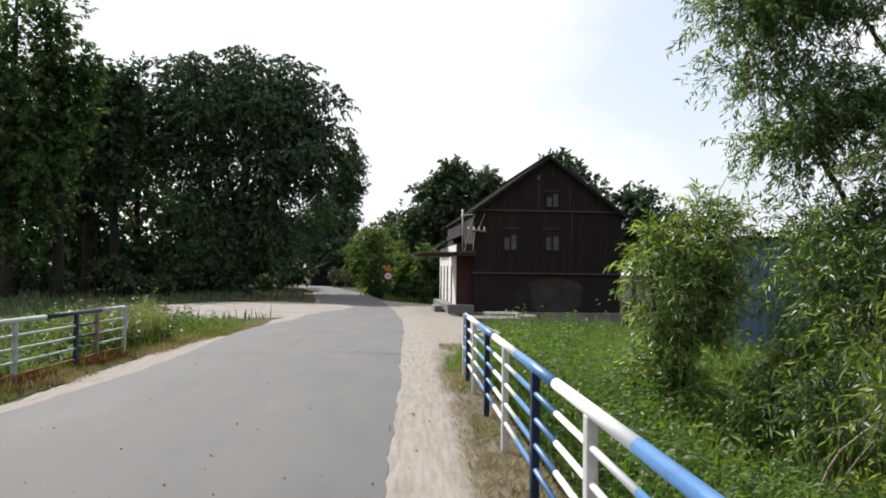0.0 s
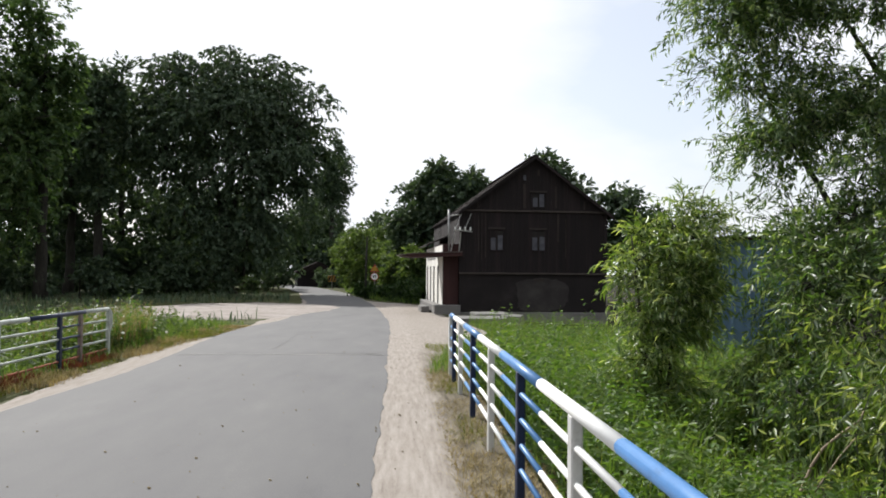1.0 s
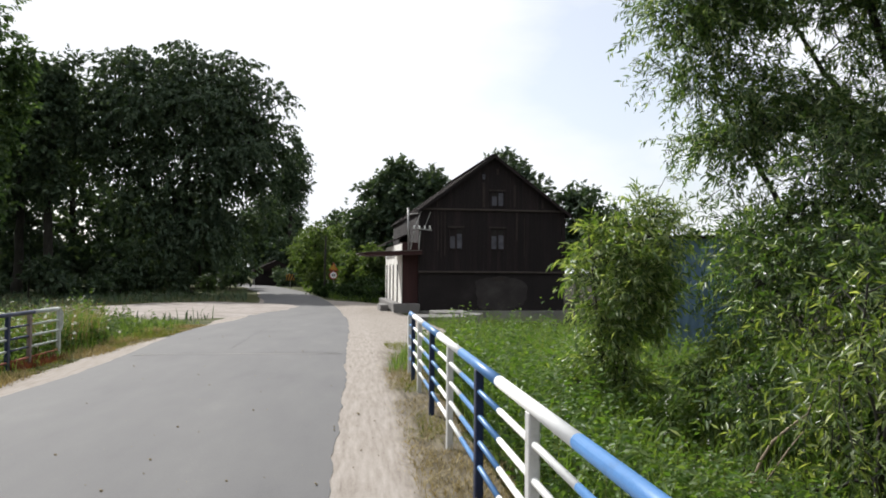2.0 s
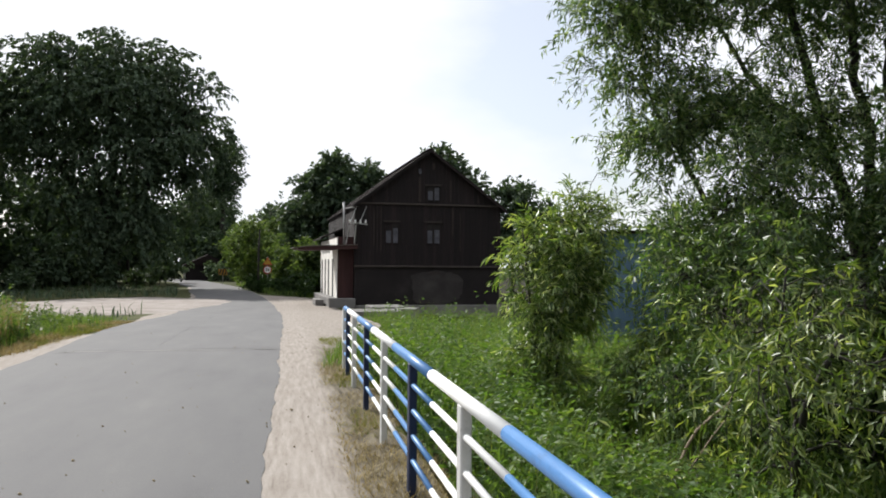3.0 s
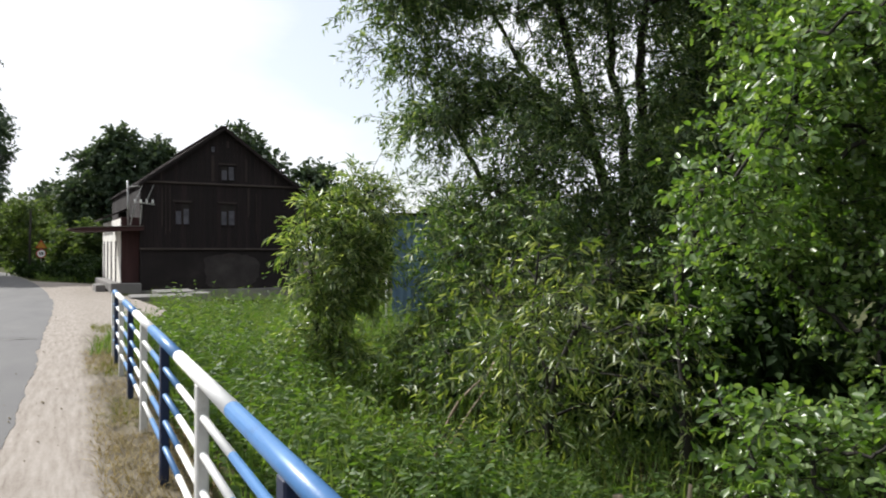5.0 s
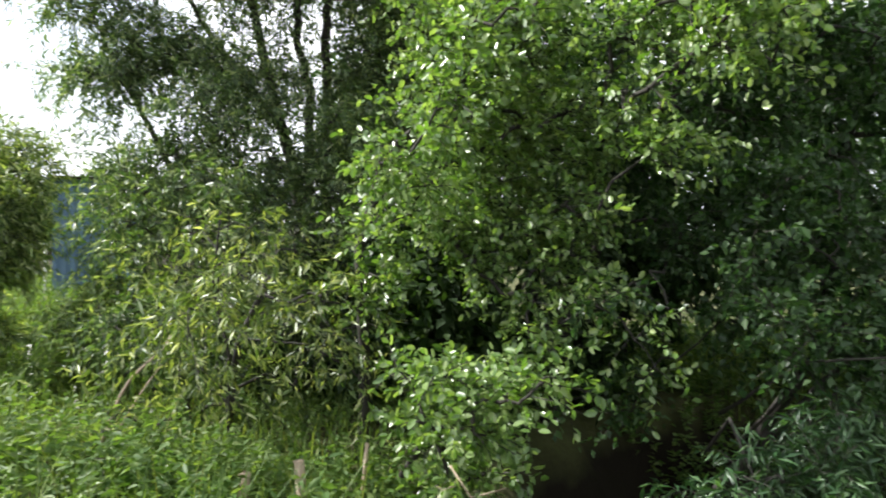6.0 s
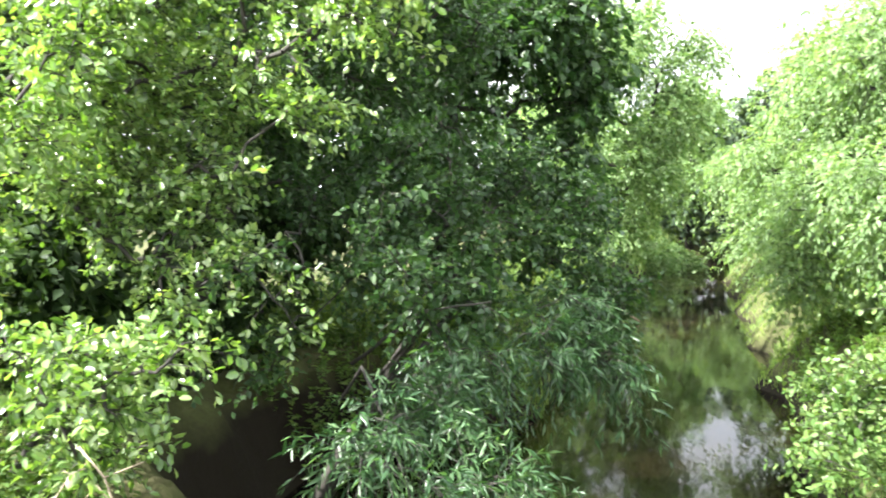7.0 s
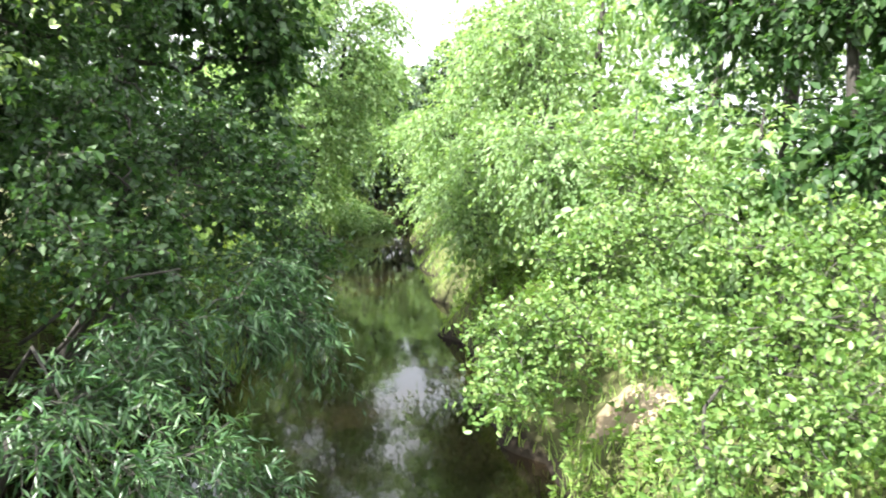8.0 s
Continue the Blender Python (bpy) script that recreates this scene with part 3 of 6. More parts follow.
# water
m, n, l, bsdf = node_mat("river_water")
bsdf.inputs["Base Color"].default_value = (0.035, 0.026, 0.012, 1)
bsdf.inputs["Roughness"].default_value, bsdf.inputs["IOR"].default_value = 0.04, 1.33
co, mp = n.new("ShaderNodeTexCoord"), n.new("ShaderNodeMapping")
mp.inputs["Scale"].default_value = (1.0, 2.2, 1.0)
wa, wb, bp = n.new("ShaderNodeTexNoise"), n.new("ShaderNodeTexNoise"), n.new("ShaderNodeBump")
wa.inputs["Scale"].default_value, wa.inputs["Detail"].default_value = 2.2, 3.0
wb.inputs["Scale"].default_value = 0.5
mud = ramp_node(n, [(0.4, (0.003, 0.0025, 0.0018)), (0.65, (0.011, 0.0078, 0.004))])
l.new(co.outputs["Object"], mp.inputs["Vector"])
l.new(mp.outputs["Vector"], wa.inputs["Vector"])
l.new(co.outputs["Object"], wb.inputs["Vector"])
l.new(wb.outputs["Fac"], mud.inputs["Fac"])
l.new(mud.outputs["Color"], bsdf.inputs["Base Color"])
bp.inputs["Strength"].default_value, bp.inputs["Distance"].default_value = 0.05, 0.05
l.new(wa.outputs["Fac"], bp.inputs["Height"])
l.new(bp.outputs["Normal"], bsdf.inputs["Normal"])
M_WATER = m
rx = spaced((-60, 0, 12), (0, 90, 60))
wco = [(x, float(river_mid(x)) + s, WATER_Z) for x in rx for s in (-3.3, 6.5)]
wi = np.arange(len(rx) - 1) * 2
tagged(new("river", array_mesh("river", np.array(wco), np.stack([wi, wi + 2, wi + 3, wi + 1], 1), M_WATER)), "slow brown river water mirroring the trees and sky", "water", "", "structure")


# ---- railings ----
def railing(x, posts, top, bars, cuts, y0, y1, first_blue, blue, label, foot, bottom_rust=False, white=M_WHITE, bar_cuts=None, loop=2):
    """Painted tube railing: posts, a thick top tube and thin bars in blue and white lengths, and a bent end."""
    rail = thing("railing", pose(x, posts[0][0], 0), label, "railing", "bridge railings")
    o = posts[0][0]
    for y, mat in posts:
        part("post", Geo().box(-0.028, 0.028, y - o - 0.045, y - o + 0.045, foot, top - 0.02), mat, rail, bevel=0.008)
    edges = [y0] + [c for c in cuts if y0 < c < y1] + [y1]
    isblue = first_blue
    for a, b in zip(edges, edges[1:]):
        mat = blue if isblue else white
        part("top_rail", Geo().tube([(0, a - o, top), (0, b - o, top)], 0.034, 14), mat, rail, "", True)
        isblue = not isblue
    edges = [y0] + [c for c in bar_cuts or cuts if y0 < c < y1] + [y1]
    isblue = first_blue
    for a, b in zip(edges, edges[1:]):
        mat = blue if isblue else white
        for z in bars:
            part("bar", Geo().tube([(0, a - o, z), (0, b - o, z)], 0.0185, 8), M_RUST if bottom_rust and z == bars[-1] else mat, rail, "", True)
        isblue = not isblue
    # bent end
    zb = bars[loop]
    bend = [(0, y1 - o, top)]
    for k in range(1, 7):
        a = math.pi / 2 * k / 6
        bend.append((0, y1 - o + 0.18 * math.sin(a), top - 0.18 + 0.18 * math.cos(a)))
    for k in range(0, 7):
        a = math.pi / 2 * k / 6
        bend.append((0, y1 - o + 0.18 - 0.12 + 0.12 * math.cos(a), zb + 0.12 - 0.12 * math.sin(a)))
    bend.append((0, y1 - o, zb))
    part("end_bend", Geo().tube(bend, 0.033, 12), white, rail, "white tube bent round at the end", True)
    return rail


R_POSTS = [(3.96 - 1.58 * 4, M_SHADEWHITE), (3.96 - 1.58 * 3, M_SHADENAVY), (3.96 - 1.58 * 2, M_SHADEWHITE), (3.96 - 1.58, M_SHADENAVY), (3.96, M_SHADEWHITE), (5.54, M_SHADENAVY), (7.12, M_SHADEWHITE), (8.70, M_SHADENAVY), (10.28, M_SHADEWHITE), (11.35, M_SHADENAVY), (12.0, M_SHADEWHITE)]
railing(1.1, R_POSTS, 0.945, [0.775, 0.605, 0.435, 0.27], [3.206 + 1.59 * k for k in range(-5, 6)], -6.2, 11.9, False, M_BLUE,
        "blue and white painted tubular steel bridge railing", -0.1)
L_POSTS = [(10.9 - 1.9 * k, M_DIMWHITE if k % 2 == 0 else M_SHADENAVY) for k in range(7, 0, -1)] + [(10.9, M_DIMWHITE), (12.8, M_SHADENAVY), (13.6, M_FADED), (14.85, M_DIMWHITE)]
railing(-5.0, L_POSTS, 0.86, [0.66, 0.48, 0.30, 0.13], [11.75 - 1.95 * k for k in range(9, -1, -1)] + [13.75], -5.0, 14.8, False, M_SHADENAVY,
        "weathered blue and white tubular railing with a rusty bottom bar", -0.5, True, M_DIMWHITE, [c for k in range(5, -1, -1) for c in (12.8 - 3.8 * k, 13.6 - 3.8 * k)], 1)


# ---- trees ----
def make_tree(name, base, trunk, lobes, kind, label, category, seed, group="", wood=M_BARK, show_twigs=False, stems=()):
    """Trunk and stems, limbs that fork towards leafy clumps spread through the lobes of the crown, and leaves along twigs.
    trunk: (x, y, z, radius) rows. lobes: (x, y, z, rx, ry, rz, twigs). All from the base."""
    r = np.random.default_rng(seed)
    tree = thing(name, pose(*base), label, category, group)
    t_pts = [Vector(p[:3]) for p in trunk]
    dense_p, dense_r = [], []
    for i in range(len(trunk) - 1):
        for k in range(4):
            f = k / 4
            p = t_pts[i].lerp(t_pts[i + 1], f)
            w = trunk[i][3] * (1 - f) + trunk[i + 1][3] * f
            dense_p.append(p + Vector(r.normal(size=3) * w * 0.12))
            dense_r.append(w)
    dense_p.append(t_pts[-1])
    dense_r.append(trunk[-1][3])
    dense_r[0] *= 1.35
    part("trunk", Geo().tube(dense_p, dense_r, 9), wood, tree, "", True)
    nodes, thick = [np.array(p) for p in dense_p[4:]], list(dense_r[4:])
    for rows, w_a, w_b in stems:
        pts, wid = [], []
        for i in range(len(rows) - 1):
            for k in range(4):
                f = (i + k / 4) / (len(rows) - 1)
                w = w_a * (1 - f) + w_b * f
                pts.append(Vector(rows[i]).lerp(Vector(rows[i + 1]), k / 4) - Vector(base) + Vector(r.normal(size=3) * w * 0.25))
                wid.append(w)
        part("stem", Geo().tube(pts + [Vector(rows[-1]) - Vector(base)], wid + [w_b], 8), wood, tree, "", True)
        nodes += [np.array(p) for p in pts[4:]]
        thick += wid[4:]
    # leafy clumps, fuller towards the outside of each lobe
    centres, sizes, counts = [], [], []
    for (cx, cy, cz, ax, ay, az, cnt) in lobes:
        n = max(3, round(cnt / kind.get("clump_twigs", 16)))
        u = unit(r.normal(size=(n, 3))) * (kind.get("core", 0.2) + (1 - kind.get("core", 0.2)) * r.random((n, 1)) ** 0.6)
        p = np.array([cx, cy, cz]) + u * np.array([ax, ay, az]) * kind.get("reach", 0.78)
        keep = wave_noise(p + np.array(base), kind.get("gap_freq", 2.2), seed + 9) > kind.get("gap", -0.45)
        p = p[keep]
        centres.append(p)
        sizes.append(np.full(len(p), (ax + ay + az) / 3 * n ** -0.3333 * kind.get("clump", 1.0)) * r.uniform(0.7, 1.35, len(p)))
        counts.append(np.maximum(2, (cnt / n * r.uniform(0.5, 1.5, len(p))).astype(int)))
    C, S, N = np.concatenate(centres), np.concatenate(sizes), np.concatenate(counts)
    pos = np.array(nodes)
    near = np.array([np.min(np.linalg.norm(pos - c, axis=1)) for c in C])
    n0 = len(nodes)
    root, parent, way_in = list(range(n0)), [-1] * n0, np.zeros((len(C), 3))
    pool = np.zeros((n0 + 4 * len(C), 3))
    pool[:n0] = pos
    used = n0
    for q in np.argsort(near):
        c = C[q]
        d = c - pool[:used]
        dist = np.linalg.norm(d, axis=1)
        j = int(np.argmin(dist + 0.9 * np.maximum(0.0, -d[:, 2]) + 0.15 * dist.mean() * (np.arange(used) >= n0)))
        steps = 2 if dist[j] < 4 * S[q] else 4
        start, run, last = pool[j].copy(), d[j].copy(), j
        for k in range(1, steps + 1):
            f = k / steps
            p = start + run * f + (r.normal(size=3) * 0.07 + np.array([0, 0, 0.11])) * dist[j] * math.sin(math.pi * f)
            pool[used] = p
            parent.append(last)
            root.append(root[j] if j >= n0 else (used if k == 1 else root[-1]))
            last = used
            used += 1
        way_in[q] = unit((pool[used - 1] - pool[used - 2])[None])[0]
    load = np.ones(used)
    for k in range(used - 1, n0 - 1, -1):
        if parent[k] >= 0:
            load[parent[k]] += load[k]
    tip = kind.get("tip", 0.004)
    girth = [thick[k] if k < n0 else tip * load[k] ** 0.42 for k in range(used)]
    for k in range(n0, used):
        girth[k] = min(girth[k], girth[parent[k]] * (0.55 if parent[k] < n0 else 1.0))
    limbs = {}
    for k in range(n0, used):
        j = parent[k]
        w_a = min(girth[j], girth[k] * 1.4)
        limbs.setdefault(root[k], Geo()).tube([pool[j], pool[k]], [w_a, girth[k]], 5, False)
    for g in limbs.values():
        part("limb", g, wood, tree, "", True)
    # twigs out of the clumps
    own = np.repeat(np.arange(len(C)), N)
    u = unit(r.normal(size=(len(own), 3)))
    P = C[own] + u * (S[own] * r.random(len(own)) ** 0.5)[:, None] * np.array([1.0, 1.0, kind.get("flat", 0.8)])
    D = unit(u * kind["out"] + way_in[own] * 0.5 + r.normal(size=u.shape) * kind["wild"] + np.array([0, 0, kind["lift"]]))
    T = kind["twig"] * r.uniform(0.6, 1.3, len(P))
    m_leaf = kind["per_twig"]
    f = (np.arange(m_leaf) + 0.5) / m_leaf
    F = np.clip(f[None, :] + r.uniform(-0.06, 0.06, (len(P), m_leaf)), 0.02, 1.0)
    bend = kind["droop"]
    pos = P[:, None, :] + D[:, None, :] * (T[:, None] * F)[:, :, None]
    pos[:, :, 2] -= bend * (T[:, None] * F ** 2)
    dirn = D[:, None, :] + np.zeros_like(pos)
    dirn[:, :, 2] -= 2 * bend * F
    pos, dirn = pos.reshape(-1, 3), unit(dirn.reshape(-1, 3))
    side = unit(np.cross(dirn, r.normal(size=dirn.shape)))
    spread = kind["spread"]
    way = unit(dirn * (1 - spread * 0.5) + side * spread + np.array([0, 0, -kind["hang"]]))
    nrm = unit(np.array([0.0, 0.0, 1.0]) + r.normal(size=way.shape) * kind["tumble"])
    size = r.uniform(0.55, 1.25, len(pos))
    co, fc = leaf_arrays(pos, way, nrm, kind["leaf"] * size, kind["width"] * size, kind["broad"])
    crown = new("crown", array_mesh("crown", co, fc, kind["mat"]))
    crown.parent = tree
    tagged(crown, kind="stuff")
    if show_twigs:
        tips = P + D * T[:, None] - np.array([0, 0, 1.0]) * (bend * T)[:, None]
        mids = P + D * (T * 0.5)[:, None] - np.array([0, 0, 1.0]) * (bend * T * 0.25)[:, None]
        back = P * 0.5 + C[own] * 0.5
        w = kind.get("twig_w", 0.0035)
        wide = unit(np.cross(D, r.normal(size=D.shape))) * w
        co = np.stack([back - wide, back + wide, mids - wide * 0.8, mids + wide * 0.8, tips], 1).reshape(-1, 3)
        k = np.arange(len(P))[:, None] * 5
        quads = np.concatenate([k + np.array([[0, 1, 3]]), k + np.array([[0, 3, 2]]), k + np.array([[2, 3, 4]])])
        tw = new("twig_mass", array_mesh("twig_mass", co, quads, wood))
        tw.parent = tree
        tagged(tw, kind="stuff")
    return tree


def kind_of(mat, leaf, width, broad, twig, per_twig, **more):
    k = dict(mat=mat, leaf=leaf, width=width, broad=broad, twig=twig, per_twig=per_twig, out=0.7, wild=0.5, lift=0.15, droop=0.2, spread=0.7, hang=0.2, tumble=0.6)
    k.update(more)
    return k


K_FOREST = kind_of(L_FOREST, 0.40, 0.26, False, 0.8, 9, tumble=0.9, gap=-0.9, gap_freq=1.2, clump_twigs=9, tip=0.02)
K_EDGE = kind_of(L_EDGETREE, 0.38, 0.22, False, 0.9, 10, gap=-1.0, gap_freq=1.3, clump_twigs=9, tip=0.02, lift=0.0, droop=0.3)
K_DEEP = kind_of(L_FOREST, 0.66, 0.42, False, 1.1, 8, tumble=0.9, gap=-0.75, gap_freq=1.0, clump_twigs=8, tip=0.03)
K_WEEP = kind_of(L_FOREST, 0.33, 0.21, False, 1.2, 12, lift=0.2, out=0.9, wild=0.35, droop=0.6, hang=0.6, spread=0.55, gap=-1.3, gap_freq=0.8, clump_twigs=16, clump=1.15, core=0.5, tip=0.02, reach=0.9)
K_UNDER = kind_of(L_FOREST, 0.32, 0.20, False, 0.6, 10, gap=-0.6, gap_freq=1.3, tip=0.01)
K_SHRUB = kind_of(L_SHRUB, 0.32, 0.16, False, 0.7, 9, gap=-0.9, gap_freq=1.4, lift=0.35, clump_twigs=9, tip=0.015)
K_WILLOW = kind_of(L_WILLOW, 0.106, 0.026, False, 0.34, 13, clump_twigs=13, lift=0.1, droop=0.35, hang=0.35, spread=0.85, gap=-1.1, gap_freq=1.7, core=0.1, tumble=0.8, clump=1.15, reach=0.85, tip=0.0045)
K_YOUNG = kind_of(L_YOUNG, 0.125, 0.027, False, 0.36, 11, clump_twigs=7, lift=0.35, droop=0.35, hang=0.35, spread=0.65, gap=-0.45, gap_freq=3.4, core=0.1)
K_ALDER = kind_of(L_ALDER, 0.070, 0.041, True, 0.28, 9, clump_twigs=8, lift=0.15, droop=0.2, spread=0.85, hang=0.25, gap=-0.35, gap_freq=2.4, core=0.15, tumble=0.8, flat=0.45)
K_GREY = kind_of(L_BLUEWIL, 0.115, 0.022, False, 0.38, 12, clump_twigs=8, lift=0.15, out=0.4, wild=0.7, droop=0.55, hang=0.45, spread=0.75, gap=-0.4, gap_freq=3.0, core=0.1, tumble=0.9)
K_LOWWIL = dict(K_WILLOW, mat=leaf_mat("low_willow_leaf", [(0.08, (0.036, 0.068, 0.017)), (0.5, (0.098, 0.150, 0.042)), (0.8, (0.205, 0.248, 0.088)), (0.95, (0.42, 0.46, 0.27))], (1.55, 1.6, 0.5), 0.40, 0.36, 0.5, 0.15), leaf=0.11, width=0.024, twig=0.45, hang=0.4, droop=0.35, out=0.3, wild=0.8, gap=-0.4, gap_freq=2.5)
K_MID = kind_of(L_SHADEALDER, 0.075, 0.050, False, 0.32, 11, clump_twigs=8, out=0.4, wild=0.7, lift=0.1, droop=0.3, spread=0.85, hang=0.25, gap=-0.5, gap_freq=2.6, core=0.1, tumble=0.8)
K_BRIGHT = kind_of(L_BRIGHT, 0.058, 0.040, True, 0.28, 9, clump_twigs=8, lift=0.2, droop=0.2, spread=0.85, tip=0.0022, gap=0.06, gap_freq=3.0, core=0.15, tumble=0.85, flat=0.5)
K_FARALDER = kind_of(L_SHADEALDER, 0.15, 0.10, False, 0.45, 9, clump_twigs=9, lift=0.05, droop=0.35, hang=0.35, gap=-0.6, gap_freq=1.8, tip=0.006)
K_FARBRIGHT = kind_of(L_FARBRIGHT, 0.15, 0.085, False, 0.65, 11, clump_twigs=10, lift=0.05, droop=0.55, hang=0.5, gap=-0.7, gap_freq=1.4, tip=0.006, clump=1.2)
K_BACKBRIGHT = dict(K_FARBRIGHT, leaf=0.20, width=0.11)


def lumps(seed, n, centre, spread, size, twigs):
    """Crown lobes scattered round a centre, larger in the middle."""
    r = np.random.default_rng(seed)
    out = []
    for _ in range(n):
        u = r.normal(size=3)
        u /= np.linalg.norm(u)
        u *= r.random() ** 0.4
        s = size * r.uniform(0.75, 1.2)
        out.append((centre[0] + u[0] * spread[0], centre[1] + u[1] * spread[1], centre[2] + u[2] * spread[2], s, s, s * r.uniform(0.8, 1.05), twigs))
    return out


def gz(x, y):
    return float(ground_level(x, y))


FG = "trees of the dark wood"


def simple_tree(name, x, y, top, radius, kind, label, seed, low=0.3, n=12, twigs=330, category="tree", group="", lean=0.0):
    b = gz(x, y)
    h = top - b
    c0 = h * (low + 1) / 2
    half = h * (1 - low) / 2
    s = min(radius, half) * 0.55
    lobes = lumps(seed, n, (lean, 0, c0), (radius - s * 0.8, radius - s * 0.8, half - s * 0.8), s, twigs)
    trunk = [(0, 0, -0.2, 0.02 * h), (lean * 0.3, 0.1, h * 0.3, 0.015 * h), (lean * 0.6, 0, h * 0.6, 0.010 * h), (lean, 0.1, h * 0.85, 0.004 * h)]
    return make_tree(name, (x, y, b), trunk, lobes, kind, label, category, seed, group)


simple_tree("tree", -25.2, 50.4, 22.5, 5.3, K_EDGE, "tall green leafy tree at the wood's edge", 21, 0.02, 40, 60, "tree", FG)
simple_tree("tree", -22.6, 51.4, 20.0, 2.2, K_EDGE, "narrow pointed green tree at the wood's edge", 32, 0.3, 14, 50, "tree", FG)
simple_tree("tree", -25.3, 62.4, 19.3, 2.4, K_FOREST, "tall dark broadleaved tree in the wood", 22, 0.1, 18, 60, "tree", FG)
simple_tree("tree", -22.4, 60.4, 19.6, 2.1, K_FOREST, "tall slim dark tree in the wood", 29, 0.15, 18, 60, "tree", FG)
# the old willow: boughs arching out into hanging rounded heads
make_tree("willow_tree", (-14.0, 66.4, -0.42), [(0, 0, -0.2, 0.75), (0.2, 0, 3.0, 0.6), (-0.2, 0.2, 6.5, 0.5), (0.2, 0.2, 11.0, 0.3), (0, 0, 15.0, 0.14)],
          [(x, y, z - 0.5, w, w, w * 0.95, int(46 * w * w)) for x, y, z, w in ((-9.6, -0.5, 13.8, 2.2), (-1.5, -3.4, 7.6, 2.2), (0.0, -0.5, 18.6, 3.0), (-3.9, -1.0, 18.0, 2.7), (-6.8, 0.5, 17.3, 2.4), (3.4, 0.5, 18.1, 2.9), (6.3, -0.5, 16.1, 2.6), (7.2, 0.5, 13.4, 2.0), (1.9, -3.2, 15.3, 3.0), (-2.4, -3.4, 15.2, 2.8), (-5.8, -2.4, 14.2, 2.8), (-8.0, 0.0, 15.7, 2.2), (4.9, -2.2, 12.2, 2.4), (5.6, 0.0, 9.6, 1.6), (0.5, -2.8, 11.4, 2.5), (-3.4, -2.6, 11.0, 2.4), (1.5, -2.5, 5.0, 2.0), (4.6, -0.5, 4.4, 1.7), (5.8, 0.5, 6.6, 1.7), (-1.0, -3.0, 3.8, 2.0), (2.8, -2.0, 9.1, 2.0), (3.4, 0.0, 10.8, 2.0), (2.4, -1.0, 7.0, 1.8), (-8.7, -0.6, 11.8, 2.3), (0.5, 3.0, 16.0, 3.2), (-4.5, 3.0, 14.5, 3.0), (4.8, 3.0, 14.0, 2.6), (3.6, -1.6, 6.6, 1.7))],
          K_WEEP, "huge round-crowned old willow, dark against the light", "tree", 23, FG, M_BARK, False,
          [([(-13.9, 66.4, 2.5), (-16.0, 66.0, 6.5), (-18.5, 65.8, 10.5), (-20.0, 66.2, 14.0)], 0.36, 0.12), ([(-13.8, 66.4, 3.5), (-11.6, 66.2, 7.0), (-9.4, 66.0, 10.5), (-8.0, 66.0, 14.5)], 0.36, 0.12),
           ([(-14.0, 66.2, 4.5), (-14.8, 64.6, 9.0), (-15.4, 63.6, 13.0)], 0.28, 0.1), ([(-13.8, 66.2, 5.0), (-12.6, 64.8, 9.5), (-12.0, 63.8, 14.0)], 0.28, 0.1)])
simple_tree("tree", -8.5, 106.0, 19.6, 3.4, K_FOREST, "slender dark tree beyond the bend of the road", 28, 0.28, 18, 60, "tree", FG)
simple_tree("tree", -11.5, 109.0, 13.6, 3.2, K_FOREST, "dark broadleaved tree overhanging the road", 25, 0.1, 14, 55, "tree", FG)
for k, (x, y, top, rad) in enumerate(((-34.5, 58.4, 20.0, 5.0), (-29.6, 66.4, 17.7, 4.4), (-26.3, 76.4, 19.5, 5.0), (-24.1, 86.4, 14.0, 6.0), (-18.4, 88.4, 12.5, 6.5), (-38.1, 74.4, 21.0, 6.2), (-30.6, 74.0, 16.5, 4.2), (-17.4, 84.0, 11.0, 4.0), (-15.0, 79.0, 9.0, 3.0), (-21.0, 80.0, 10.0, 4.0))):
    simple_tree("tree", x, y, top, rad, K_DEEP, "dark tree deep in the wood", 80 + k, 0.05, 14, 38, "tree", FG)
for k, (x, y, top, rad) in enumerate(((-9.6, 118.0, 13.5, 4.4), (-14.0, 118.0, 15.0, 4.6), (-5.4, 117.0, 9.2, 3.5), (-1.6, 113.0, 8.6, 3.5), (-13.4, 108.0, 8.5, 4.6), (-8.0, 104.0, 7.0, 3.7), (-20.0, 112.0, 9.0, 5.0), (-2.5, 100.0, 8.5, 3.6))):
    simple_tree("tree", x, y, top, rad, K_DEEP, "dark tree beyond the bend of the road", 100 + k, 0.02, 12, 38, "tree", FG)
for k, (x, y) in enumerate(((-24.1, 52.5), (-21.2, 54.1), (-18.7, 56.7), (-17.5, 61.5), (-14.2, 62.8), (-11.9, 66.5), (-28.6, 52.4), (-16.8, 99.0), (-8.0, 95.5), (-7.2, 93.5), (-19.5, 66.0), (-16.0, 70.0), (-11.6, 76.0))):
    simple_tree("undergrowth", x, y, 2.2 + 0.7 * math.sin(k * 2.1), 2.4, K_UNDER, "dark undergrowth below the wood's edge", 90 + k, 0.0, 8, 34, "bush", FG)
for k, (x, y) in enumerate(((-46.3, 81.0), (-40.3, 79.7), (-36.2, 82.3), (-30.2, 81.0), (-25.7, 83.6), (-19.9, 82.3), (-15.8, 86.2), (-34.0, 70.0), (-27.0, 70.0), (-22.0, 74.0))):
    simple_tree("undergrowth", x, y, 4.4, 3.6, K_DEEP, "dark undergrowth deep in the wood", 260 + k, -0.1, 8, 50, "bush", FG)
BG = "bushes along the road"
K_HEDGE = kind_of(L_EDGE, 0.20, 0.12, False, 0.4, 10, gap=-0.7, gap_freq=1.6)
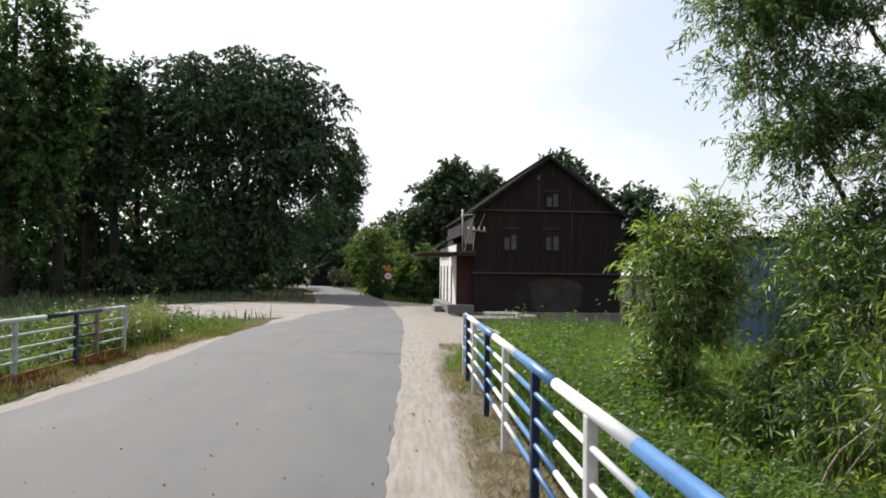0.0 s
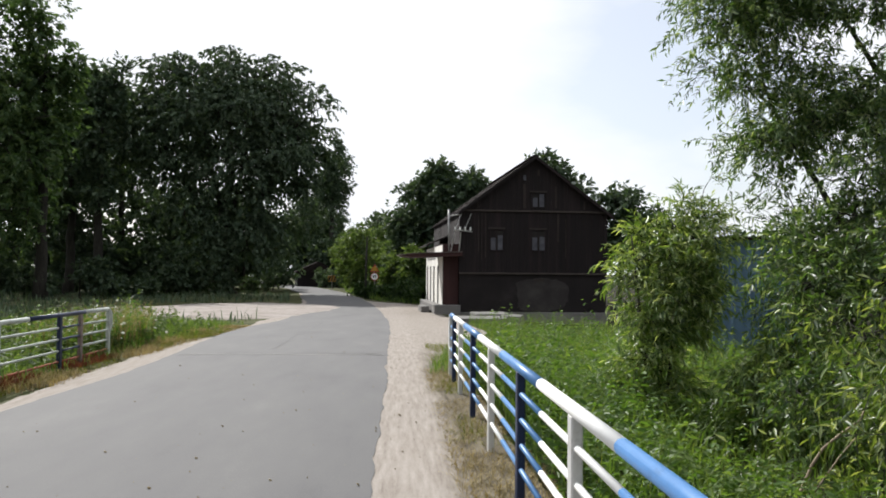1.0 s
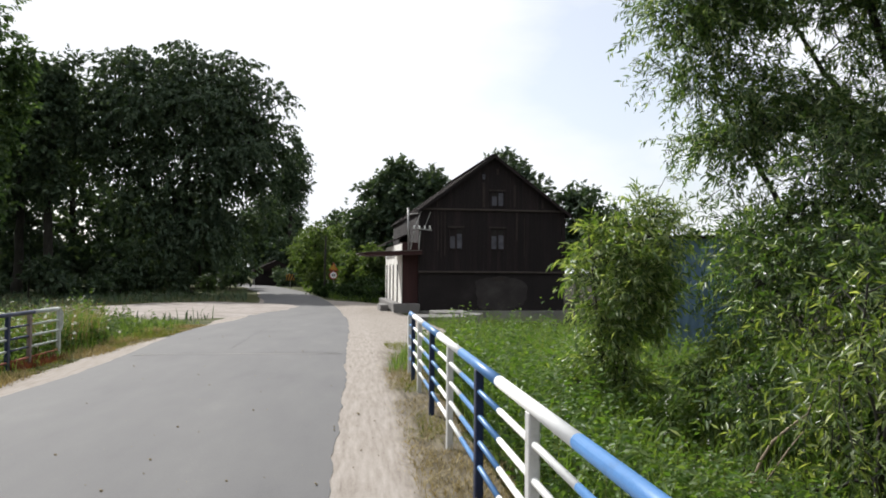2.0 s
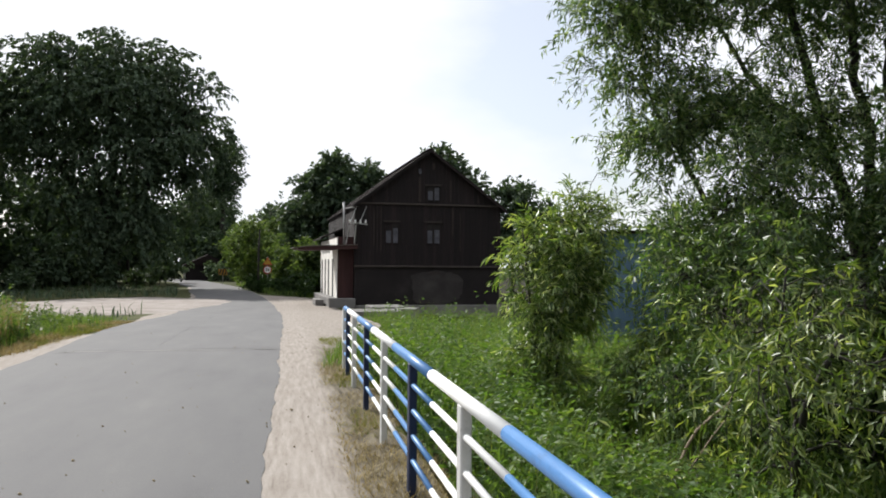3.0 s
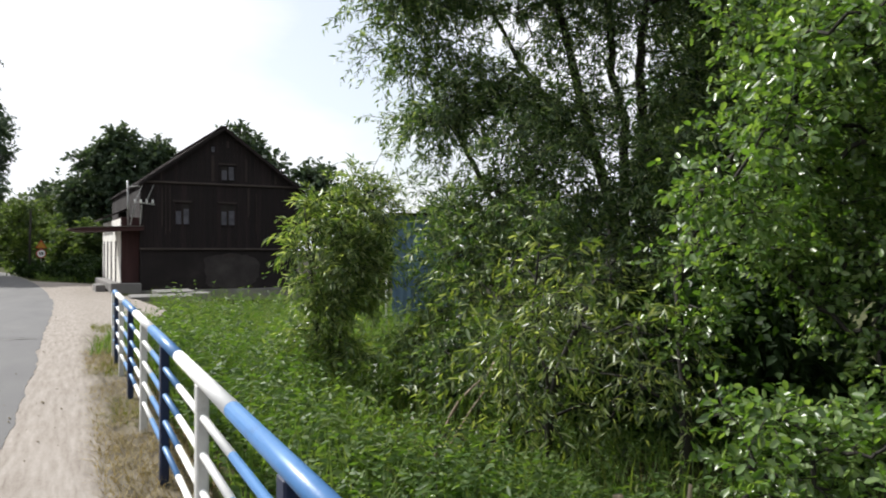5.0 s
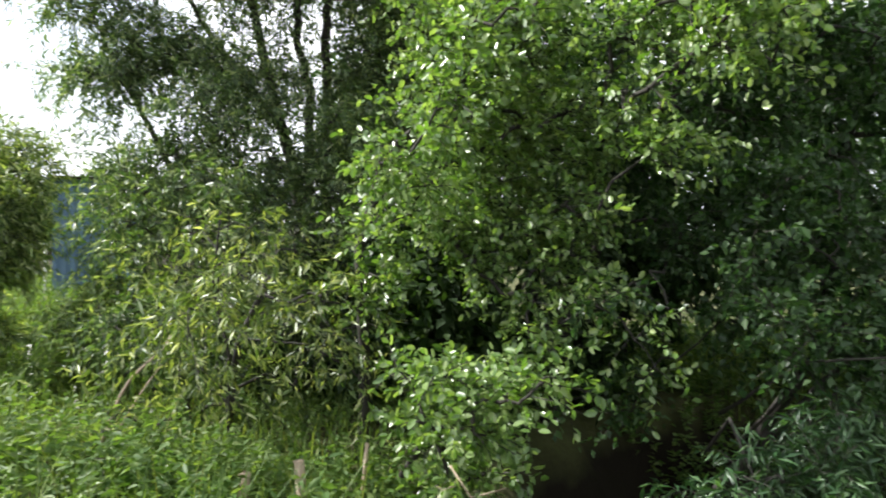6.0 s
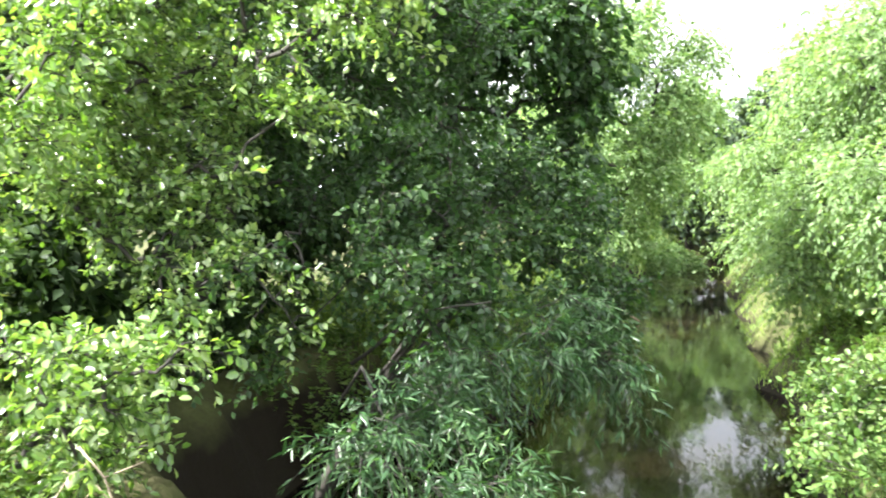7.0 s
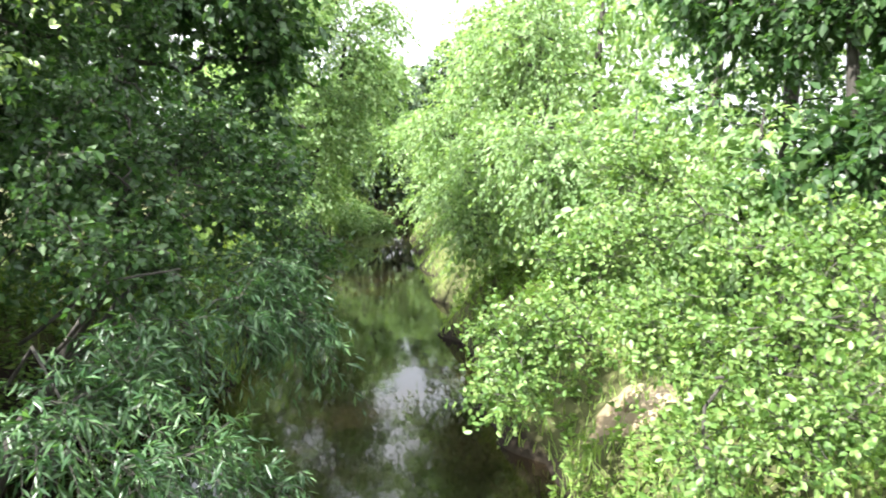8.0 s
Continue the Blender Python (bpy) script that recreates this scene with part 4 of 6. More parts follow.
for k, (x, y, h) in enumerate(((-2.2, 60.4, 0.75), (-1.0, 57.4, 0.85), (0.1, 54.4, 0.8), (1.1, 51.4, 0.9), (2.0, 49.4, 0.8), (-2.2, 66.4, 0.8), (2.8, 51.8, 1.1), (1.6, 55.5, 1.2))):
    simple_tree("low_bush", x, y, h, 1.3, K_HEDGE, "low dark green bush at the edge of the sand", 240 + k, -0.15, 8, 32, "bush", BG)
for k, (x, y, top, rad) in enumerate(((-3.7, 78.4, 7.6, 2.0), (-1.6, 80.4, 8.4, 2.1), (-5.0, 84.4, 5.6, 1.8), (0.3, 72.4, 5.8, 1.8), (2.1, 62.4, 4.3, 1.6), (-1.0, 74.4, 4.6, 1.7), (2.9, 66.0, 5.2, 1.8), (0.2, 65.0, 3.4, 1.4))):
    simple_tree("bush", x, y, top, rad, K_SHRUB, "sunlit green bush beside the road", 41 + k, 0.0, 10, 50, "bush", BG)
HG = "trees behind the wooden house"
for k, (x, y, top, rad, low) in enumerate(((-0.9, 84.4, 9.2, 2.2, 0.1), (1.0, 68.4, 9.9, 2.1, 0.1), (2.7, 66.4, 10.9, 1.9, 0.25), (4.4, 64.4, 11.3, 1.8, 0.3), (6.9, 64.4, 10.9, 1.9, 0.25), (12.0, 60.4, 11.4, 2.0, 0.3), (14.8, 62.4, 9.9, 1.9, 0.3), (18.1, 60.4, 9.1, 2.0, 0.2), (21.8, 64.4, 7.6, 2.0, 0.1), (8.8, 68.0, 9.2, 2.4, 0.1))):
    simple_tree("tree", x, y, top, rad * 1.25, K_FOREST, "tall dark tree standing behind the house", 51 + k, low, 14, 50, "tree", HG)
for k, (x, y, h) in enumerate(((22.9, 62.4, 5.5), (26.1, 58.4, 5.0), (31.9, 60.4, 5.5), (34.7, 56.4, 6.0), (37.6, 52.4, 7.0), (3.5, 72.0, 4.0), (8.0, 72.0, 4.5), (14.0, 68.0, 4.0))):
    simple_tree("bush", x, y, h, 4.0, K_DEEP, "distant dark bushes beyond the meadow", 120 + k, 0.0, 9, 36, "bush", HG)


# ---- plants by the river ----
def ball_lobes(rows, density, flat=0.9):
    """Lobes from (x, y, z, radius) rows; the twig count follows the size."""
    return [(x, y, z, r, r, r * flat, max(12, int(density * r * r * (m[0] if m else 1.0)))) for x, y, z, r, *m in rows]


# crown of the big willow: full heads high up, hanging boughs below them (x, y, z, three radii, fullness)
WILLOW = [(-3.2, 0.5, 5.9, 1.05, 0.9, 1.5, 1.2), (-2.2, 0.2, 6.4, 1.3, 1.2, 1.6, 0.8), (-0.9, -0.3, 6.4, 1.4, 1.3, 1.8, 1.2), (0.8, -0.9, 6.0, 1.4, 1.2, 2.0, 1.5), (-2.6, 0.3, 4.4, 0.9, 0.9, 0.8, 0.9), (-1.4, -0.3, 4.3, 1.2, 1.0, 1.0, 0.9), (0.4, -1.0, 3.8, 1.3, 1.1, 1.3, 1.6)]
# unseen upper heads, added to block the sun over the alders
WILLOW_SHADE = [(-2.0, 0.3, 8.6, 1.4, 1.3, 1.4, 0.28), (-0.4, -0.4, 9.0, 1.5, 1.4, 1.5, 0.3), (1.0, -0.9, 8.4, 1.4, 1.3, 1.5, 0.3)]
WILLOW_LOW = [(-2.3, -0.8, 3.1, 1.0, 0.9, 0.9, 0.8), (-1.2, -1.6, 2.8, 1.1, 0.9, 1.1, 0.9), (-2.8, -1.5, 2.1, 0.8, 0.8, 0.8, 0.7), (-1.8, -2.2, 1.7, 1.0, 0.8, 0.9, 0.6), (-3.2, -1.0, 2.4, 0.6, 0.6, 0.6, 0.7), (-3.6, -1.3, 1.2, 0.6, 0.6, 0.5, 0.5), (-3.1, 0.3, 3.9, 0.6, 0.6, 0.6, 0.7), (-2.7, 0.3, 2.7, 0.55, 0.6, 0.6, 0.6), (-2.9, 0.2, 2.0, 0.5, 0.5, 0.5, 0.5)]
make_tree("willow_tree", (7.9, 9.1, -0.75), [(0, 0, -0.3, 0.17), (-0.1, 0.0, 1.0, 0.14), (-0.2, -0.05, 2.1, 0.11), (-0.78, 0.1, 4.12, 0.07), (-1.06, 0.08, 5.0, 0.06), (-1.31, 0.04, 5.62, 0.045), (-1.5, 0, 6.8, 0.04), (-1.3, -0.1, 8.4, 0.02)],
          [(x, y, z, a, b, c, int(700 * full * (a * b * c) ** 0.667)) for x, y, z, a, b, c, full in WILLOW + WILLOW_SHADE + WILLOW_LOW],
          K_WILLOW, "big spreading willow with several dark stems and hanging leaves", "tree", 61, "", M_BARK, True,
          [([(7.8, 9.0, 0.3), (7.62, 8.95, 1.8), (7.54, 8.89, 3.37), (7.32, 8.88, 4.06), (7.14, 8.74, 4.87), (7.0, 8.7, 6.2)], 0.085, 0.035),
           ([(7.9, 9.0, 0.2), (7.85, 8.8, 1.8), (7.72, 8.71, 3.47), (7.57, 8.62, 4.26), (7.53, 8.42, 4.87), (7.6, 8.3, 6.2)], 0.09, 0.04),
           ([(7.75, 9.1, 0.3), (6.9, 9.7, 1.1), (6.25, 9.95, 1.9), (5.69, 10.16, 2.98), (5.32, 10.22, 3.66), (5.03, 10.21, 4.24)], 0.06, 0.02),
           ([(7.2, 9.2, 2.9), (6.86, 9.38, 3.41), (6.41, 9.55, 3.96), (6.19, 9.59, 4.29), (5.8, 9.7, 5.0)], 0.06, 0.02),
           ([(7.75, 8.7, 3.2), (8.01, 8.41, 3.64), (8.28, 8.16, 3.66), (8.45, 8.1, 3.4)], 0.045, 0.02)])
make_tree("willow_bush", (3.7, 10.3, -0.6), [(0, 0, -0.2, 0.05), (0.02, 0, 0.8, 0.04), (0.1, 0, 1.8, 0.03), (0.2, 0, 2.8, 0.015)],
          ball_lobes([(-0.16, 0.08, 2.55, 0.33), (0.15, 0.12, 2.80, 0.38), (0.62, 0.24, 2.98, 0.34), (0.05, -0.20, 2.25, 0.46), (-0.36, -0.12, 2.10, 0.22), (0.58, 0.05, 2.45, 0.40), (0.20, -0.32, 1.80, 0.42), (-0.18, -0.22, 1.62, 0.36), (0.10, 0.12, 3.20, 0.26, 0.45), (0.55, 0.15, 3.32, 0.26, 0.4), (-0.15, 0.1, 3.25, 0.2, 0.4), (-0.20, -0.33, 1.25, 0.30), (0.96, 0.32, 2.95, 0.30, 0.7), (-0.45, 0.1, 1.2, 0.26), (-0.35, -0.1, 0.85, 0.24), (0.15, -0.2, 1.35, 0.28), (-0.36, 0.0, 1.72, 0.27), (0.45, -0.1, 2.05, 0.36), (-0.6, 0.05, 0.95, 0.26), (-0.5, 0.1, 1.35, 0.24), (0.4, -0.2, 1.6, 0.32), (-0.1, 0.0, 0.95, 0.3), (-0.55, 0.15, 0.7, 0.3), (-0.5, -0.1, 0.4, 0.3), (-0.2, -0.25, 0.5, 0.3), (0.3, -0.15, 0.75, 0.3), (0.85, 0.25, 3.45, 0.22, 0.35), (0.6, 0.2, 3.55, 0.2, 0.3)], 720),
          K_YOUNG, "young light-green willow bush in the meadow", "bush", 62, "", M_BARK, True,
          [([(3.72, 10.2, -0.6), (3.85, 10.2, 0.6), (4.1, 10.3, 1.7), (4.3, 10.4, 2.4)], 0.03, 0.01),
           ([(3.68, 10.25, -0.6), (3.5, 10.2, 0.5), (3.4, 10.2, 1.4), (3.35, 10.3, 2.1)], 0.025, 0.008)])
make_tree("willow_bush", (4.8, 9.3, -0.62), [(0, 0, -0.2, 0.03), (0.0, 0, 0.4, 0.024), (0.1, 0, 0.9, 0.018), (0.2, 0, 1.5, 0.01)],
          ball_lobes([(0.0, 0.0, 0.6, 0.4), (0.3, 0.1, 1.0, 0.4), (-0.3, 0.0, 0.85, 0.35), (0.45, 0.0, 1.55, 0.34, 0.7), (-0.1, -0.1, 0.35, 0.36), (0.55, -0.1, 0.6, 0.4), (0.1, 0.1, 1.35, 0.3, 0.6)], 620),
          K_YOUNG, "low light-green willow shoots in the grass", "bush", 75, "", M_BARK, True)
make_tree("willow_bush", (4.6, 6.3, -0.62), [(0, 0, -0.2, 0.05), (-0.1, -0.1, 0.5, 0.04), (-0.3, -0.5, 1.1, 0.03), (-0.2, -0.8, 1.7, 0.02)],
          ball_lobes([(-1.51, -0.55, 0.51, 0.21, 0.50), (-0.68, -0.69, 1.02, 0.27, 0.70), (0.34, -0.60, 0.80, 0.27, 0.50), (-0.07, -1.59, 0.96, 0.23, 0.50), (0.11, 0.17, 1.19, 0.32, 0.80), (-0.20, -0.97, 1.34, 0.27, 0.70), (0.19, -0.27, 1.60, 0.30, 0.80), (0.40, -1.20, 1.47, 0.22, 0.50), (-0.36, -0.16, 2.02, 0.26, 0.70), (-0.50, -0.98, 2.04, 0.23, 0.70), (0.78, 0.15, 1.90, 0.30, 0.60), (-0.19, -1.47, 1.46, 0.36, 0.50), (-1.17, -0.77, 1.14, 0.33, 0.21), (-0.78, -0.45, 1.39, 0.38, 0.35), (-0.72, 0.09, 0.18, 0.43, 0.48), (-0.33, 0.30, 0.45, 0.43, 0.38), (-0.20, -0.57, 0.79, 0.46, 0.42), (1.32, -0.52, 1.07, 0.47, 0.32), (-0.02, 0.37, 1.62, 0.49, 0.56), (-1.45, -1.4, 1.0, 0.38, 0.7), (-1.2, -1.0, 1.4, 0.4, 0.7), (-1.7, -1.0, 0.7, 0.38, 0.7), (-1.0, -1.7, 0.8, 0.4, 0.7), (-0.8, -1.3, 1.6, 0.4, 0.7), (-1.8, -1.6, 0.4, 0.35, 0.7)], 340),
          K_LOWWIL, "low willow growth with narrow shining leaves over the herbs", "bush", 72, "", M_BARK, True,
          [([(4.5, 6.2, -0.3), (4.19, 5.75, 0.4), (4.0, 5.7, 1.0), (4.0, 5.6, 1.6)], 0.02, 0.008)])
make_tree("alder_tree", (5.3, 5.3, -0.8), [(0, 0, -0.3, 0.06), (0.0, 0.02, 1.2, 0.05), (-0.24, -0.16, 2.1, 0.042), (-0.1, -0.3, 2.9, 0.035), (0.5, -0.8, 3.6, 0.025)],
          ball_lobes([(-0.07, -0.80, 3.10, 0.40, 1.00), (0.12, -0.95, 2.33, 0.38, 1.00), (0.79, -1.04, 4.08, 0.62, 1.00), (0.68, -0.91, 3.00, 0.58, 1.00), (1.32, -0.93, 3.38, 0.76, 1.00), (0.45, -0.65, 2.54, 0.65, 1.00), (0.79, -1.44, 2.34, 0.53, 1.00), (0.11, -1.87, 3.87, 0.53, 1.00), (-0.86, -1.30, 2.75, 0.40, 1.00), (0.53, -1.83, 2.46, 0.23, 0.40), (0.45, -2.46, 1.48, 0.31, 0.36), (-0.62, -1.69, 3.04, 0.47, 1.27), (0.34, -0.57, 4.27, 0.53, 0.99), (-0.33, -1.81, 3.56, 0.55, 1.16), (-0.31, -1.50, 1.72, 0.48, 0.39), (-0.30, -0.80, 2.57, 0.40, 0.86), (0.21, -1.94, 1.63, 0.56, 0.48), (-0.75, -1.56, 2.00, 0.51, 0.32), (0.36, -0.74, 3.73, 0.61, 1.14), (0.1, -2.4, 3.4, 0.6), (0.5, -3.0, 3.7, 0.6), (0.7, -3.2, 4.4, 0.6), (0.2, -2.6, 4.5, 0.6), (-0.1, -2.2, 2.7, 0.4), (-0.25, -2.2, 3.2, 0.5), (-0.3, -2.1, 3.9, 0.5), (0.1, -2.6, 3.0, 0.45), (1.2, -2.6, 4.8, 0.7), (0.9, -1.8, 3.3, 0.5, 0.8), (0.9, -2.2, 4.0, 0.5, 0.8), (1.0, -1.6, 2.8, 0.42, 0.7), (0.7, -2.5, 2.9, 0.4, 0.6), (1.2, -3.1, 4.2, 0.5, 0.7), (0.3, -1.2, 1.9, 0.4, 0.7), (-0.62, -0.62, 2.25, 0.3, 0.9), (-0.5, -0.5, 1.8, 0.3, 0.8), (0.75, -1.7, 1.9, 0.4, 0.6)], 620),
          K_ALDER, "alder with rounded glossy green leaves leaning over the river", "tree", 63, "", M_BARK, True)
# far side of the alder crown, split off to wear the shaded leaf colour
make_tree("alder_tree", (7.5, 4.9, -0.85), [(0, 0, -0.3, 0.09), (0.0, -0.3, 1.2, 0.075), (-0.1, -0.8, 2.4, 0.055), (0.1, -1.3, 3.6, 0.04), (0.3, -1.8, 4.6, 0.025)],
          ball_lobes([(-0.55, -1.36, 2.90, 0.60, 0.85), (0.25, -1.92, 3.60, 0.75, 0.85), (0.80, -2.58, 4.02, 0.79, 0.85), (-0.56, -1.81, 2.30, 0.42, 0.85), (-0.66, -1.07, 4.35, 0.77, 0.85), (0.49, -2.17, 4.74, 0.85, 0.85), (-1.42, -1.55, 3.10, 0.26, 0.36), (-1.22, -1.88, 2.80, 0.26, 0.36), (-0.95, -2.12, 3.22, 0.27, 0.36), (-1.46, -1.82, 2.24, 0.23, 0.32), (-1.26, -2.07, 1.86, 0.21, 0.27), (-0.78, -2.42, 2.57, 0.24, 0.27), (-0.56, -2.58, 3.20, 0.25, 0.32), (-1.03, -2.33, 2.12, 0.19, 0.23), (-1.83, -1.80, 1.89, 0.20, 0.45), (-1.72, -2.02, 1.93, 0.20, 0.45)], 520),
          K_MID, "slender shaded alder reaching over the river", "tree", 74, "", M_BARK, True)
make_tree("alder_bush", (4.6, 4.4, -0.8), [(0, 0, -0.3, 0.04), (0.0, -0.2, 0.4, 0.035), (0.1, -0.4, 0.8, 0.025)],
          ball_lobes([(-0.07, -0.70, 1.05, 0.44), (-0.37, -0.56, 0.94, 0.43), (0.25, -0.82, 1.12, 0.38), (0.80, -0.92, 1.34, 0.22), (-0.34, -1.12, 0.82, 0.29), (-0.65, -0.97, 0.72, 0.29), (-0.72, -0.94, 1.35, 0.17, 0.80), (-0.56, -1.12, 1.39, 0.17, 0.80), (-0.43, -1.30, 1.30, 0.17, 0.80), (-0.29, -1.49, 1.34, 0.16, 0.80), (-0.17, -1.65, 1.39, 0.14, 0.80), (-0.69, -1.05, 1.13, 0.17, 0.80), (-0.54, -1.24, 1.10, 0.17, 0.80), (-0.42, -1.42, 1.06, 0.16, 0.80), (-0.1, -0.75, 0.7, 0.34), (-0.45, -0.75, 0.45, 0.3)], 700),
          K_ALDER, "low alder growth with bright round leaves over the bank", "bush", 64, "", M_BARK, True)
make_tree("willow_bush", (7.0, 2.9, -1.1), [(0.1, 0.9, -1.6, 0.08), (-0.1, -0.3, 0.6, 0.06), (-0.3, -0.8, 1.2, 0.04), (-0.2, -1.2, 1.7, 0.03)],
          ball_lobes([(-0.80, -1.33, 1.34, 0.40), (-0.92, -1.73, 1.13, 0.40), (-1.46, -1.27, 1.08, 0.32), (-0.23, -2.04, 1.28, 0.40), (-0.08, -2.36, 1.04, 0.34), (-1.81, -0.95, 0.98, 0.25, 0.7), (-1.42, -1.75, 0.92, 0.28), (-1.15, -1.98, 1.02, 0.27), (-2.18, -1.09, 0.95, 0.24, 0.6), (-2.0, -1.46, 0.80, 0.24, 0.7), (-1.54, -1.80, 0.72, 0.24), (-1.2, -2.1, 0.7, 0.22, 0.8), (-1.15, -1.18, 1.07, 0.34), (-0.47, -1.93, 0.77, 0.30), (0.2, -2.3, 1.35, 0.38), (0.6, -2.45, 1.1, 0.3), (-0.7, -2.3, 0.62, 0.2, 0.7), (0.1, -2.65, 0.8, 0.22, 0.7), (0.55, -2.0, 1.6, 0.36), (-1.7, -1.9, 0.3, 0.26), (-1.2, -2.2, 0.35, 0.26), (-0.6, -2.5, 0.35, 0.26), (-2.1, -1.5, 0.35, 0.25), (-1.5, -1.3, 0.4, 0.3)], 700),
          K_GREY, "green willow bush with drooping leaf clusters over the water", "bush", 65, "", M_BARK, True,
          [([(6.3, 2.6, -0.2), (5.75, 2.2, 0.25), (5.45, 1.95, 0.02), (5.3, 1.8, -0.22)], 0.016, 0.006), ([(6.9, 2.7, 0.0), (6.3, 1.9, 0.6), (6.0, 1.3, 0.75)], 0.018, 0.006)])
make_tree("alder_bush", (7.9, 2.9, -1.0), [(0.1, 1.0, -1.7, 0.08), (0.0, -0.3, 0.8, 0.06), (-0.2, -0.8, 1.6, 0.045), (0.0, -1.2, 2.3, 0.03)],
          ball_lobes([(-1.7, -0.9, 1.75, 0.32, 0.6), (-1.25, -1.3, 1.75, 0.46), (-0.6, -1.1, 2.05, 0.55), (-0.05, -1.65, 2.10, 0.55), (0.25, -2.1, 1.75, 0.48), (-1.15, -0.57, 1.95, 0.5), (-1.7, -0.5, 2.3, 0.5), (-0.6, -0.7, 2.6, 0.6), (0.3, -1.3, 2.7, 0.6), (0.5, -2.0, 2.4, 0.5), (0.9, -2.3, 1.6, 0.45), (1.3, -2.2, 1.1, 0.4), (-1.91, 0.69, 1.19, 0.22, 0.35), (-1.54, 0.50, 0.95, 0.22, 0.3), (-1.51, 0.33, 1.21, 0.22, 0.35)], 520),
          K_MID, "shaded green alder bush behind the drooping willow", "bush", 73, "", M_BARK, True,
          [([(7.9, 2.9, -0.5), (7.2, 2.0, 0.5), (6.6, 1.7, 0.95)], 0.022, 0.008)])
make_tree("alder_tree", (11.2, 3.6, -0.9), [(0, 0, -0.3, 0.14), (0.0, -0.2, 1.2, 0.12), (0.1, -0.5, 2.6, 0.09), (0.2, -0.8, 4.0, 0.05), (0.2, -0.9, 5.0, 0.03)],
          ball_lobes([(-0.25, -0.26, 3.72, 1.22), (0.47, -1.37, 4.10, 1.10), (1.08, -2.39, 4.26, 0.97), (0.20, -2.31, 2.82, 0.97), (-0.44, -1.31, 2.62, 1.01), (-1.20, -0.32, 2.30, 0.88), (0.23, -2.85, 1.98, 0.57), (-1.39, 0.20, 2.98, 0.88), (0.86, -1.85, 5.13, 1.15), (0.11, -0.38, 4.85, 1.10), (0.0, -1.9, 4.1, 0.7, 2.2), (-0.3, -1.5, 3.5, 0.6, 2.0), (0.2, -1.4, 4.7, 0.7, 1.8), (0.1, -1.7, 3.2, 0.8, 2.0), (-0.2, -1.2, 2.9, 0.7, 1.8)], 260),
          K_FARALDER, "tall shaded tree on the river bank", "tree", 66, "", M_BARK, True)
make_tree("willow_tree", (26.5, 1.6, -0.9), [(0, 0, -0.3, 0.2), (0.0, -0.8, 2.0, 0.17), (0.2, -1.5, 4.0, 0.1), (0.3, -1.9, 6.5, 0.05)],
          ball_lobes([(0.0, -0.6, 7.4, 1.5), (0.3, -2.0, 6.2, 1.2), (0.0, -1.8, 4.6, 1.4), (0.2, -2.1, 3.2, 1.2), (-0.5, -0.5, 3.5, 1.6), (0.0, 0.8, 5.5, 1.8), (0.0, 1.0, 2.5, 1.8), (0.0, -1.0, 1.4, 1.1), (-1.0, 0.4, 1.0, 1.3), (-3.0, 0.4, 1.5, 1.3), (-3.0, 0.7, 4.0, 1.6), (-2.5, 0.4, 6.6, 1.5), (0.5, -1.2, 8.6, 1.0), (0.5, -2.9, 7.2, 1.1), (0.3, -2.9, 5.4, 1.1)], 170),
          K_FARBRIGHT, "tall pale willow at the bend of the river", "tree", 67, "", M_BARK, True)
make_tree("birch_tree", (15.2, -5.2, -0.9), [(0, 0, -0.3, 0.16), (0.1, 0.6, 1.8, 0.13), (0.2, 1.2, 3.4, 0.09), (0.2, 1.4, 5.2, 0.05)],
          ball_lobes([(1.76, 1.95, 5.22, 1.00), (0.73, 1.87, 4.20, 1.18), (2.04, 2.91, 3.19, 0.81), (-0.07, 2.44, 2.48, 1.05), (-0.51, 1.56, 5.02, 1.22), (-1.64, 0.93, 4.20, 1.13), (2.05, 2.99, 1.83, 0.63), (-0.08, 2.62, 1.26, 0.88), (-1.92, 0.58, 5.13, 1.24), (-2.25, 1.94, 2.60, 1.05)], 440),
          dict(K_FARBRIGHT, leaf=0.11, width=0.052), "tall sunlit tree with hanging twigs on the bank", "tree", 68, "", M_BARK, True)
make_tree("alder_bush", (6.2, -4.0, -1.0), [(0, 0, -0.4, 0.06), (0.0, 0.2, 0.6, 0.045), (-0.1, 0.5, 1.2, 0.03), (0.1, 0.7, 1.9, 0.015)],
          ball_lobes([(0.76, 2.17, 1.12, 0.46), (1.08, 1.55, 1.81, 0.63), (0.68, 1.06, 2.42, 0.64), (1.62, 1.20, 2.61, 0.65), (-0.29, 1.01, 1.97, 0.52), (-1.25, 1.14, 1.49, 0.49), (-0.87, 1.46, 1.24, 0.49), (-0.08, 1.60, 1.31, 0.52), (0.80, 2.56, 0.80, 0.36), (-1.11, 0.85, 2.11, 0.43), (-1.82, 1.62, 1.02, 0.39), (-1.46, 1.98, 0.75, 0.31), (-2.06, 1.36, 1.23, 0.36), (1.33, 1.72, 1.56, 0.56), (-2.01, 1.07, 1.79, 0.44), (0.1, 2.8, 0.75, 0.3), (0.6, 2.6, 1.1, 0.4), (1.0, 2.5, 0.6, 0.35), (0.2, 1.4, 1.9, 0.42, 0.8), (-0.3, 1.5, 1.9, 0.35, 0.7), (0.2, 1.3, 2.3, 0.35, 0.6)], 760),
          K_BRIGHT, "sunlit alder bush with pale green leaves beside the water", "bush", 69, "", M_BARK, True)
